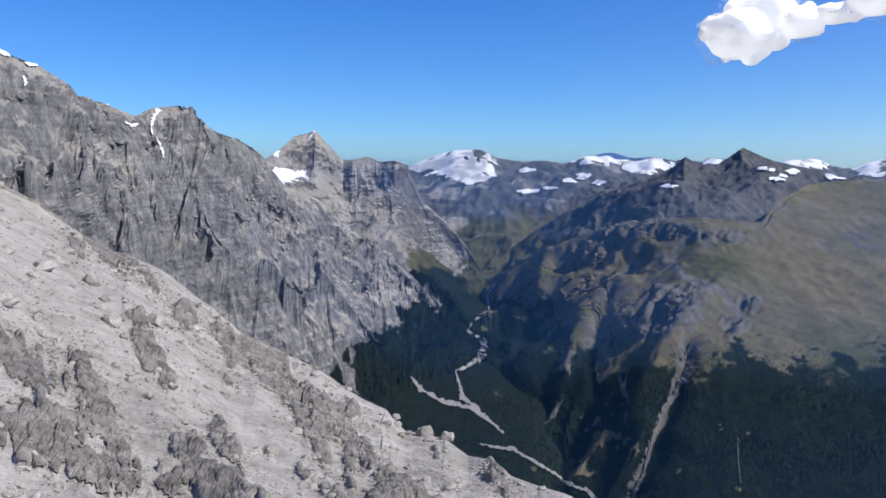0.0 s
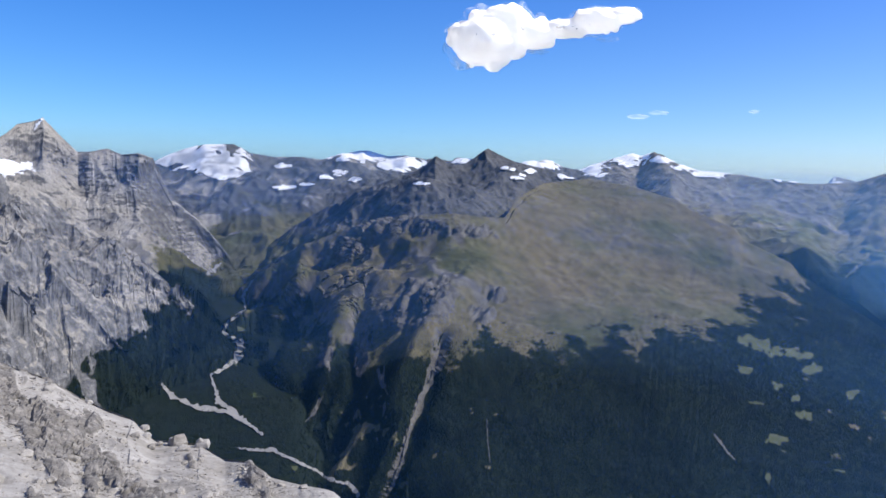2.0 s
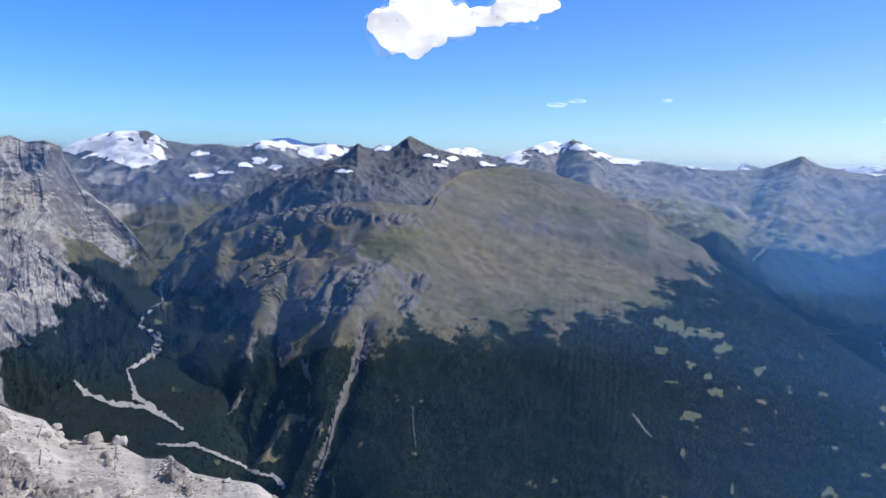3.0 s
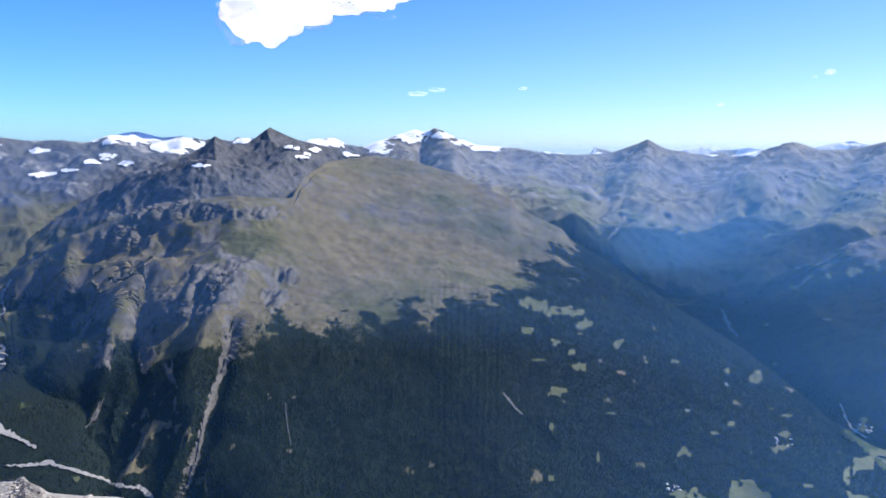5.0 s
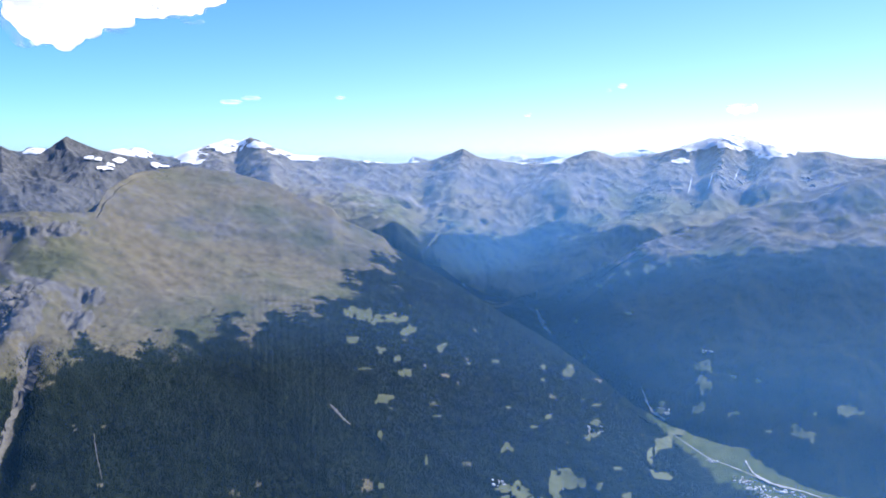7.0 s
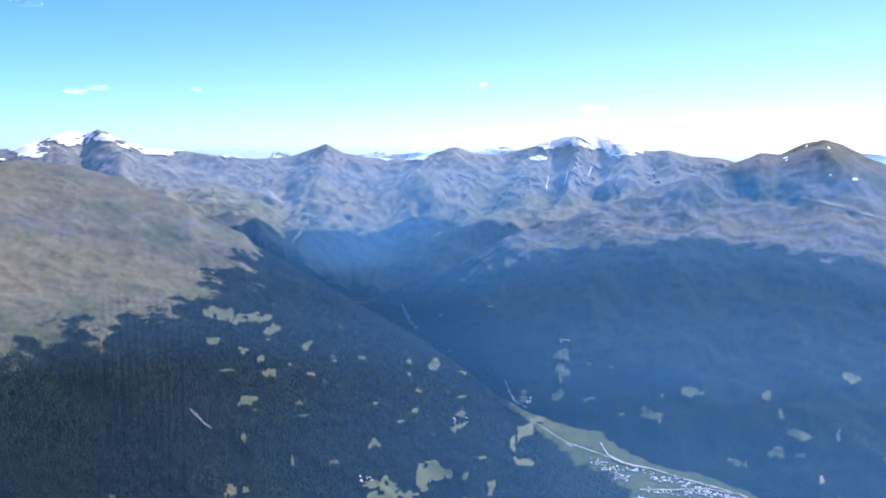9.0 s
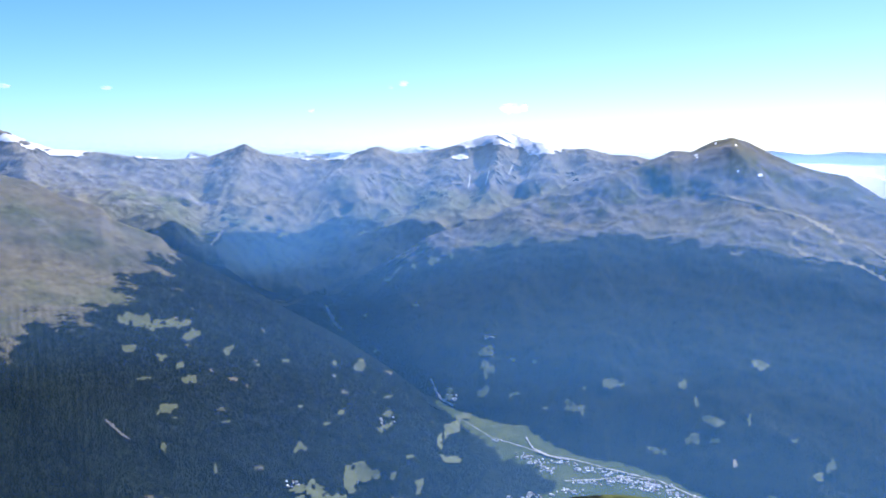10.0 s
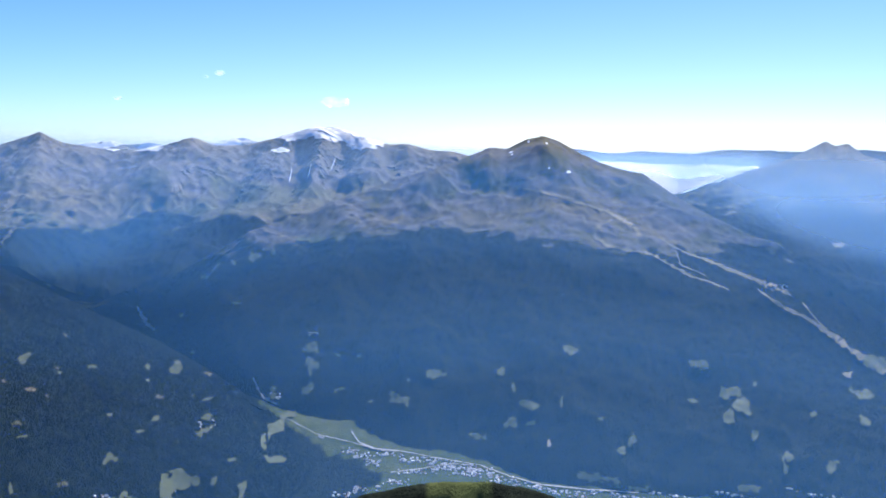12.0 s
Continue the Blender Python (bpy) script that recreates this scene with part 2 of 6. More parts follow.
def land(name, unit, rock, grass=((0.066, 0.070, 0.034), (0.12, 0.112, 0.062)), forest=((0.006, 0.012, 0.008), (0.016, 0.025, 0.013)),
         pale=((0.30, 0.29, 0.27), (0.42, 0.40, 0.37)), snow=(0.86, 0.88, 0.92), strata=0.0, bump=1.0):
    """Mountain ground: rock, scree, grass, forest and snow by the cover attribute. unit: size in metres of the coarse mottling."""
    m, nt, nodes, links = shader(name)
    pos = nodes.new("ShaderNodeNewGeometry").outputs["Position"]
    at = nodes.new("ShaderNodeAttribute")
    at.attribute_name = "cover"
    sep = nodes.new("ShaderNodeSeparateColor")
    links.new(at.outputs["Color"], sep.inputs[0])
    squash = nodes.new("ShaderNodeMapping")
    squash.inputs["Scale"].default_value = (1, 1, 0.4)
    links.new(pos, squash.inputs[0])
    coarse = noise_at(nt, pos, 1 / unit, 8, 0.62)
    streak = noise_at(nt, squash.outputs[0], 4 / unit, 8, 0.68, 0.4)
    fine = noise_at(nt, pos, 16 / unit, 6, 0.7)
    grit = noise_at(nt, pos, 75 / unit, 4, 0.7)
    mid = [(a + b) / 2 for a, b in zip(*rock)]
    c_rock = ramp(nt, streak, [(0.32, rock[0]), (0.5, mid), (0.68, rock[1])])
    c_rock = blend(nt, 0.5, c_rock, ramp(nt, coarse, [(0.3, (0.5, 0.5, 0.52)), (0.7, (1.25, 1.2, 1.12))]), "MULTIPLY")
    c_rock = blend(nt, 0.6, c_rock, ramp(nt, fine, [(0.3, (0.6, 0.6, 0.6)), (0.7, (1.3, 1.3, 1.3))]), "MULTIPLY")
    if strata:
        flat = nodes.new("ShaderNodeMapping")
        flat.inputs["Scale"].default_value = (0.12, 0.12, 1.6)
        flat.inputs["Rotation"].default_value = (radians(6), radians(-9), 0)
        links.new(pos, flat.inputs[0])
        bands = noise_at(nt, flat.outputs[0], 5 / unit, 5, 0.6)
        c_rock = blend(nt, strata, c_rock, ramp(nt, bands, [(0.35, (0.45, 0.46, 0.5)), (0.6, (1.25, 1.22, 1.18))]), "MULTIPLY")
    c_pale = blend(nt, 0.4, ramp(nt, streak, [(0.35, pale[0]), (0.65, pale[1])]), ramp(nt, fine, [(0.3, (0.7, 0.7, 0.7)), (0.7, (1.2, 1.2, 1.2))]), "MULTIPLY")
    c_pale = blend(nt, 0.7, c_pale, ramp(nt, grit, [(0.34, (0.55, 0.55, 0.56)), (0.66, (1.3, 1.3, 1.28))]), "MULTIPLY")
    c_pale = blend(nt, 0.8, c_pale, ramp(nt, coarse, [(0.36, (0.68, 0.67, 0.65)), (0.62, (1.08, 1.08, 1.09))]), "MULTIPLY")
    c_rock = blend(nt, 0.5, c_rock, ramp(nt, grit, [(0.34, (0.6, 0.6, 0.6)), (0.66, (1.3, 1.3, 1.3))]), "MULTIPLY")
    c_grass = ramp(nt, coarse, [(0.22, grass[0]), (0.78, grass[1])])
    c_grass = blend(nt, 0.55, c_grass, ramp(nt, streak, [(0.36, (0.55, 0.57, 0.54)), (0.64, (1.4, 1.36, 1.3))]), "MULTIPLY")
    c_grass = blend(nt, 0.7, c_grass, ramp(nt, fine, [(0.3, (0.65, 0.65, 0.65)), (0.7, (1.3, 1.3, 1.25))]), "MULTIPLY")
    broad = noise_at(nt, pos, 0.3 / unit, 5, 0.6)
    c_grass = blend(nt, 1.0, c_grass, ramp(nt, broad, [(0.36, (0.68, 0.78, 0.58)), (0.5, (1.0, 1.0, 1.0)), (0.64, (1.1, 1.03, 1.0))]), "MULTIPLY")
    c_wood = ramp(nt, fine, [(0.38, forest[0]), (0.66, forest[1])])
    f_pale = edge(nt, at.outputs["Alpha"], streak, 0.22, 0.7)
    f_grass = edge(nt, sep.outputs[1], streak, 0.2, 0.9)
    f_wood = edge(nt, sep.outputs[0], blend(nt, 0.5, streak, fine), 0.26, 1.3)
    f_snow = edge(nt, sep.outputs[2], streak, 0.06, 0.35)
    c = blend(nt, f_pale, c_rock, c_pale)
    c = blend(nt, f_grass, c, c_grass)
    c = blend(nt, f_wood, c, c_wood)
    c = blend(nt, f_snow, c, snow)
    bs = nodes["Principled BSDF"]
    links.new(c, bs.inputs["Base Color"])
    bs.inputs["Roughness"].default_value = 0.95
    bs.inputs["Specular IOR Level"].default_value = 0.15
    bp = nodes.new("ShaderNodeBump")
    bp.inputs["Strength"].default_value, bp.inputs["Distance"].default_value = 0.9 * bump, unit * 0.06
    links.new(sums(nt, "ADD", sums(nt, "MULTIPLY", fine, 0.5), streak), bp.inputs["Height"])
    links.new(bp.outputs[0], bs.inputs["Normal"])
    return m


M_LIME = land("limestone", 60, ((0.10, 0.104, 0.112), (0.335, 0.341, 0.352)), strata=0.45, bump=1.0)
M_NEAR = land("near_limestone", 22, bump=0.5, rock=((0.10, 0.094, 0.086), (0.37, 0.352, 0.328)), pale=((0.35, 0.33, 0.302), (0.50, 0.477, 0.443)))
M_LAYER = land("layered_rock", 90, ((0.10, 0.103, 0.11), (0.24, 0.24, 0.24)), strata=0.4)
M_SCHIST = land("schist", 110, ((0.060, 0.064, 0.071), (0.165, 0.168, 0.172)))
M_ALP = land("alpine_turf", 80, ((0.085, 0.083, 0.08), (0.22, 0.21, 0.195)), pale=((0.12, 0.115, 0.108), (0.21, 0.20, 0.188)), grass=((0.088, 0.083, 0.048), (0.172, 0.154, 0.105)), bump=1.0)
M_FAR = land("far_rock", 160, ((0.12, 0.115, 0.105), (0.31, 0.29, 0.26)), grass=((0.14, 0.135, 0.08), (0.26, 0.237, 0.155)), bump=1.0)

# ---- ridges, shoulders and feet: (bearing, angle above the lookout's level, distance) ----
MASSIF_CREST = [
    (-75, 17, 900), (-50, 13, 1000), (-38, 11.5, 1150), (-29.4, 6.67, 1350), (-28.5, 6.29, 1370), (-27.1, 5.78, 1400),
    (-25.3, 4.61, 1450), (-23.3, 3.55, 1500), (-21.6, 2.86, 1550), (-20.5, 3.42, 1600), (-18.7, 3.67, 1640), (-17.7, 3, 1680),
    (-16.2, 1.82, 1750), (-14.9, 1.45, 1850), (-13.3, 0.43, 1940), (-12.5, -0.7, 1950), (-11.6, -1.91, 2000), (-9.3, -2.81, 2020),
    (-7.7, -4.39, 2030), (-5.6, -6.06, 2040), (-3.5, -7.73, 2050), (-1, -8.56, 2060), (0.7, -10.22, 2040), (2, -13.12, 2020),
]
MASSIF_MID = [
    (-75, 4, 600), (-38, 2, 800), (-29.7, 0.31, 1000), (-24.9, -1.89, 1100), (-19.6, -3.49, 1350), (-13.8, -5.98, 1600),
    (-9.8, -8.1, 1720), (-5.7, -9.81, 1850), (-1, -11.49, 1960), (2, -13.94, 2010),
]
MASSIF_FOOT = [
    (-75, -22, 420), (-38, -24, 600), (-30.4, -13.08, 800), (-23.7, -16.8, 1000), (-16.1, -16.74, 1350), (-10.3, -16.26, 1560),
    (-6.1, -16.8, 1690), (-2.7, -17.65, 1750), (0.8, -17.23, 1850), (2.9, -14.75, 1990),
]
LAYERED_CREST = [
    (-30, 0, 2900), (-15.7, -1.52, 2800), (-14.1, -0.71, 2800), (-12.5, 0.32, 2850), (-11.6, 1.01, 2900), (-10.9, 1.67, 2950),
    (-9.9, 1.92, 3000), (-9.4, 2.18, 3000), (-8.6, 1.29, 3000), (-7.4, -0, 2950), (-6.5, 0.05, 2900), (-5.6, 0.3, 2900),
    (-4.7, -0.1, 2850), (-3.6, 0.03, 2800), (-2.7, -0.29, 2800), (-2, -1.87, 2790), (-1.4, -3.12, 2780), (0.2, -4.44, 2760),
    (1.9, -6.44, 2740), (2.8, -8.1, 2700),
]
LAYERED_MID = [
    (-30, -5, 2400), (-14.2, -3.54, 2500), (-9.8, -3.97, 2560), (-5.6, -5.22, 2600), (-2.7, -5.64, 2640), (-0.2, -6.88, 2660),
    (2.8, -8.52, 2680),
]
LAYERED_FOOT = [
    (-30, -14, 2100), (-11.9, -11.34, 2150), (-3.5, -10.66, 2250), (0.7, -9.81, 2450), (2.8, -8.94, 2600),
]
GLACIER_CREST = [
    (-14, -1, 4300), (-6, -1.48, 4300), (-3.6, -1.13, 4300), (-2.4, -0.37, 4350), (-0.6, 0.39, 4400), (0.6, 0.73, 4400),
    (2.7, 0.87, 4400), (3.9, 0.26, 4350), (5.6, 0.03, 4350), (7.2, 0.12, 4300), (8.9, -0.11, 4300), (10.3, 0.35, 4350),
    (12.1, 0.69, 4400), (13.7, 0.26, 4400), (15.2, 0.39, 4350), (16.4, -0.08, 4350), (18.3, -0.1, 4350), (19.4, 0.3, 4400),
    (21.6, 0.2, 4400), (24.1, -0.16, 4400), (25.5, 0.27, 4400), (26.5, -0.21, 4400), (32, -0.5, 4400), (50, -2, 4400),
]
GLACIER_MID = [
    (-14, -4, 3500), (-3.5, -3.55, 3500), (0.6, -2.47, 3600), (4.8, -2.22, 3600), (8.9, -1.75, 3600), (12.9, -1.29, 3600),
    (20.6, -0.78, 3700), (50, -4, 3700),
]
GLACIER_FOOT = [
    (-14, -9, 2650), (-1.9, -6.05, 2900), (0.7, -8.13, 2780), (3.2, -8.51, 2720), (7, -7.18, 2850), (13.1, -5.36, 3000),
    (20.7, -4.29, 3200), (50, -7, 3200),
]
PYRAMID_CREST = [
    (3, -8.5, 2900), (4.9, -6.39, 2930), (7.4, -4.88, 2904), (9.8, -3.47, 2880), (12.2, -2.24, 2835), (14.1, -1.35, 2800),
    (15.7, -0.77, 2815), (16.4, -0.36, 2822), (17.2, 0.4, 2830), (18.3, -0.3, 2850), (19.1, -0.25, 2865), (20, 0.34, 2882),
    (21, 1.12, 2900), (22.1, 0.59, 2937), (23, 0.21, 2967), (24.5, -0.12, 3017), (25.5, -0.34, 3050), (25.8, -0.33, 3062),
    (26.8, -0.99, 3100), (32, -1.5, 3300), (40, -4, 3400),
]
PYRAMID_FOOT = [
    (3, -9.8, 2640), (4.9, -8.48, 2620), (9, -6.3, 2540), (13.1, -4.95, 2420), (17, -4.23, 2330), (21.8, -4.06, 2420),
    (28, -4, 2950), (40, -6, 3000),
]
ALP_CREST = [
    (3.7, -8.61, 2600), (6.2, -7.07, 2539), (8.6, -5.93, 2480), (11.1, -4.94, 2424), (13.5, -4.22, 2370), (16.1, -3.91, 2319),
    (18.6, -3.76, 2270), (20.7, -3.95, 2290), (22.5, -3.97, 2340), (23.3, -2.52, 2480), (25.2, -1.34, 2720), (28.4, -0.91, 2930),
    (31.6, -1.34, 2915), (34.8, -2.26, 2900), (35.7, -2.83, 2878), (38.7, -3.98, 2805), (39.3, -4.79, 2790), (42.4, -6.13, 2715),
    (43, -6.84, 2700), (47, -9.17, 2552), (51.1, -11.65, 2400), (55.3, -13.94, 2225), (58.8, -16.2, 2080), (61.8, -18.39, 1923),
    (64.9, -20.21, 1760), (67.7, -21.71, 1631), (70.1, -23.46, 1520), (74, -29, 1350),
]
ALP_SHOULDER = [
    (3.7, -9.22, 2590), (7, -8.22, 2420), (10.3, -7.78, 2270), (14.5, -7.72, 2110), (17.8, -7.64, 2030), (21.2, -7.95, 2050),
    (25.4, -7.36, 2200), (31.2, -7.48, 2310), (35.1, -8.03, 2331), (38.5, -8.93, 2350), (39, -8.52, 2330), (40.2, -9.83, 2283),
    (44.1, -12.01, 2130), (49.4, -14.24, 2050), (55.3, -16.4, 1950), (61.9, -19.79, 1750), (65.4, -21.45, 1640), (74, -29.5, 1330),
]
ALP_BREAK = [
    (3.6, -10.23, 2560), (7, -12.32, 2150), (11.2, -13.16, 1870), (16.3, -13.52, 1700), (21.4, -13.77, 1700), (27.3, -13.05, 1800),
    (34.3, -12.75, 1860), (35.2, -13.78, 1843), (35.4, -12.8, 1839), (42.8, -16.33, 1700), (51, -19.14, 1630), (58, -21.24, 1550),
    (64.1, -23.06, 1480), (74, -30, 1300),
]
ALP_FOOT = [
    (3.3, -13.05, 2200), (3.4, -10.84, 2520), (3.7, -16.25, 1900), (5, -19.45, 1600), (8.8, -22.3, 1400), (10, -29, 1180),
    (12.2, -24.36, 1280), (20, -31, 1080), (40, -31, 1080), (60, -31, 1120), (74, -31, 1180),
]
SNOWPEAK_CREST = [
    (22, -1.5, 4400), (26.9, -0.8, 4400), (28.6, 0.05, 4400), (30.3, 0.61, 4400), (31.5, 1.01, 4400), (32.1, 0.78, 4400),
    (33, 1.18, 4400), (34.2, 0.55, 4400), (36, -0.14, 4400), (39.2, -0.3, 4400), (41.3, -0.71, 4400), (43.4, -0.75, 4400),
    (45.8, -0.58, 4400), (48.3, 0.38, 4400), (49.6, -0.28, 4400), (51.7, -0.61, 4400), (54.2, -0.77, 4400), (56.6, -0.19, 4400),
    (57.8, 0.26, 4400), (59.4, -0.26, 4400), (61.4, -0.18, 4366), (63.7, 0.42, 4308), (66.1, 1.2, 4291), (67.7, 1.26, 4283),
    (68.5, 1.01, 4279), (70.1, 0.48, 4272), (71.7, 0.11, 4265), (73, 0.22, 4259), (74.7, -0.23, 4252), (76.3, -0.28, 4235),
    (77.6, -0.58, 4220), (80.5, -1.08, 4187), (88, -3, 4100),
]
SNOWPEAK_MID = [
    (22, -4, 3900), (31.2, -1.94, 3927), (39.2, -2.19, 3950), (43.3, -3.03, 3948), (51.7, -2.39, 3890), (57.8, -1.94, 3802),
    (63.8, -2.28, 3704), (67.5, -2.42, 3650), (72.2, -2.53, 3598), (78.5, -2.8, 3548), (88, -5, 3500),
]
SNOWPEAK_FOOT = [
    (22, -6.5, 3500), (40, -6, 3167), (40.8, -4.48, 3112), (45.8, -7.01, 2920), (51.8, -9.49, 2950), (56, -11.05, 2700),
    (60.1, -11.71, 2500), (64, -12.51, 2300), (72.4, -12.55, 2250), (88, -14, 2200),
]
SKI_CREST = [
    (50, -11.2, 2950), (54.9, -10.19, 2800), (57.9, -8.51, 2800), (61.2, -6.8, 2800), (64.6, -5.49, 2869), (67.8, -4.18, 2962),
    (71, -2.88, 3073), (73, -2.18, 3161), (76.3, -1.19, 3230), (79.1, 0.08, 3280), (80.3, -0.02, 3310), (81.7, 0.71, 3330),
    (83, 0.99, 3330), (84.1, 0.64, 3350), (85.4, -0.06, 3380), (87, -0.79, 3410), (88.6, -1.27, 3430), (90.2, -1.55, 3426),
    (92.7, -3.15, 3338), (95, -4.35, 3251), (97.7, -5.57, 3158), (99.5, -5.92, 3078), (100.7, -7.06, 3007), (102.5, -8.22, 2906),
    (104.6, -9.23, 2800), (106.2, -10.07, 2750), (112, -12.5, 2600), (120, -16, 2300),
]
SKI_MID = [
    (50, -11.5, 2850), (54.9, -11.45, 2650), (59.6, -8.92, 2600), (65.4, -7.14, 2560), (72, -6.53, 2500), (72.3, -6.49, 2480),
    (78.6, -6.98, 2450), (84.9, -7.58, 2400), (91, -8.48, 2380), (96.9, -9.63, 2360), (100.6, -10.81, 2300), (104.2, -12.62, 2200),
    (108, -15, 2100), (120, -18, 1900),
]
SKI_FOOT = [
    (50, -12.2, 2800), (55.3, -13.32, 2650), (59, -16.53, 2108), (63.1, -18.71, 1869), (66.5, -20.02, 1747), (69.9, -20.77, 1684),
    (72.1, -21.7, 1610), (75.1, -22.34, 1563), (79.5, -22.99, 1517), (83.5, -23.65, 1471), (89.9, -23.82, 1459), (97.9, -23.24, 1500),
    (107, -23.4, 1450), (120, -24, 1450),
]
EAST_CREST = [
    (84, -6, 4550), (90.8, -4.03, 4550), (92.7, -2.99, 4500), (94.9, -2.1, 4450), (97.4, -1.04, 4400), (99.5, -0.36, 4400),
    (100.8, 0.42, 4400), (101.8, 1, 4400), (102.4, 0.68, 4400), (103.1, 0.88, 4400), (104.1, 0.13, 4400), (105.3, -0.23, 4400),
    (110, 1.5, 4300), (125, 4, 3900),
]
EAST_FOOT = [
    (84, -8, 3800), (92.8, -5.14, 3550), (100.4, -8.53, 3119), (106.2, -10.87, 2847), (125, -14, 2600),
]
DISTANT_CREST = [
    (60, -1, 4850), (84.6, 0.13, 4850), (85.8, 0.03, 4850), (87.8, -0.12, 4850), (89.8, 0.05, 4850), (91.7, 0.05, 4850),
    (93.6, -0.02, 4850), (95.5, 0.34, 4850), (97.3, 0.3, 4850), (99.8, 0.29, 4850), (101.5, 0.25, 4850), (104.1, 0.46, 4850),
    (125, 0.4, 4850),
]
FRONT_EDGE = [
    (-75, 8, 120), (-50, 3, 220), (-38, 1, 350), (-29.8, -1.42, 460), (-27.6, -2.7, 470), (-25.7, -4.53, 480),
    (-23.3, -6.52, 490), (-19.7, -8.23, 500), (-16.7, -10.35, 480), (-14.7, -12.04, 460), (-11.9, -13.58, 450), (-9.5, -14.68, 430),
    (-6.9, -16.37, 410), (-4, -17.84, 390), (-2.6, -19.34, 370), (0.4, -19.97, 350), (2.1, -21.2, 320), (3.9, -21.63, 290),
    (5.4, -22.74, 260), (7.8, -23.5, 235), (10, -24, 215), (14, -27, 180), (24, -31, 140), (60, -36, 90),
    (125, -40, 60),
]
SPUR_CREST = [
    (58, -36, 330), (68.2, -25.87, 420), (69.9, -25.2, 430), (72.6, -24.76, 440), (76.1, -24.38, 450), (79.6, -24.18, 450),
    (82.2, -24.39, 450), (84.9, -24.88, 440), (87.9, -25.72, 430), (100, -34, 330),
]
FIRN_CREST = [
    (40.9, -0.62, 4700), (41.9, -0.5, 4700), (43.4, -0.5, 4700), (44, -1, 4700), (44.6, -0.21, 4700), (45.8, -0.5, 4700),
    (49.6, -0.53, 4700), (50.8, -0.32, 4700), (52.5, -0.07, 4700), (53.5, -0.36, 4700), (55, -0.11, 4700), (56.2, -0.35, 4700),
    (59, -0.14, 4700), (60.2, 0.18, 4700), (61.3, 0.38, 4700), (62.3, 0.1, 4700), (66, -0.5, 4700),
]

# ---- the valley floor ----
def part(name, P, mask, material, parent, label="", lift=2.0, kind="", soften=0):
    """The faces of a slope where mask holds, lifted a little, as a part of that slope."""
    nv, nu = P.shape[:2]
    k = np.arange(nv * nu).reshape(nv, nu)
    ok = (mask[:-1, :-1] + mask[:-1, 1:] + mask[1:, 1:] + mask[1:, :-1]) > 2.0
    quads = np.stack([k[:-1, :-1], k[:-1, 1:], k[1:, 1:], k[1:, :-1]], -1)[ok]
    if not len(quads):
        return None
    used, quads = np.unique(quads, return_inverse=True)
    S = P.copy()
    for _ in range(soften):
        S[1:-1, 1:-1] = 0.5 * S[1:-1, 1:-1] + 0.125 * (S[2:, 1:-1] + S[:-2, 1:-1] + S[1:-1, 2:] + S[1:-1, :-2])
    up = (S + normals(S) * lift).reshape(-1, 3)[used]
    me = bpy.data.meshes.new(name)
    me.from_pydata(up.tolist(), [], quads.reshape(-1, 4).tolist())
    me.attributes.new("cover", "FLOAT_COLOR", "POINT").data.foreach_set("color", np.zeros(4 * len(up), np.float32))
    me.polygons.foreach_set("use_smooth", np.full(len(me.polygons), soften >= 0))
    me.materials.append(material)
    ob = new(name, me)
    ob.parent = parent
    return tagged(ob, label, kind=kind)


TOWN_WOOD = (67.8, -23.8)
WOOD_EDGE = [(-25.2, 69.9), (-24.0, 70.6), (-23.0, 69.0), (-22.2, 67.1), (-21.1, 65.8), (-19.7, 63.9), (-18.7, 62.7)]
a = spread((-180, -40, 3.0), (-40, 110, 0.45), (110, 180.1, 3.0))
r = np.concatenate([np.linspace(20, 1100, 10), np.linspace(1150, 2800, 110), np.linspace(2850, 4950, 20)])
A_, R_ = np.meshgrid(a, r)
left = -585 + 0.12 * np.maximum(R_ - 1400, 0)
right = -650 + 0.03 * np.maximum(R_ - 1500, 0) + 0.12 * np.maximum(R_ - 2900, 0)
mixed = left + (right - left) * smooth(22, 42, A_) - 150 * smooth(7, 13, A_) * smooth(62, 54, A_)
P = np.stack([R_ * np.sin(np.radians(A_)), R_ * np.cos(np.radians(A_)), mixed], -1)
P[..., 2] += 5 * mottle(P, 120, 4, 3)
n1 = mottle(P, 70, 4, 9)
east = smooth(40, 60, A_)
GROUND_P, GROUND_WOOD = P, smooth(-1.5, -0.9, n1) * (1 - east) + east * smooth(1.15, 0.9, np.hypot((A_ - TOWN_WOOD[0]) / 2.0, (angle_of(P) - TOWN_WOOD[1]) / 1.0) + 0.45 * mottle(P, 35, 4, 8))
GROUND_WOOD = np.maximum(GROUND_WOOD, east * smooth(0.5, -0.3, A_ - along(WOOD_EDGE, angle_of(P)) + 0.9 * mottle(P, 60, 4, 10)))
GROUND = solid("ground", P, (GROUND_WOOD, np.ones_like(n1), 0 * n1, 0 * n1),
      land("valley_meadow", 60, ((0.08, 0.08, 0.07), (0.2, 0.19, 0.17)), grass=((0.05, 0.075, 0.024), (0.10, 0.125, 0.046))),
      "green valley floor with meadows and strips of forest", "ground", "structure")

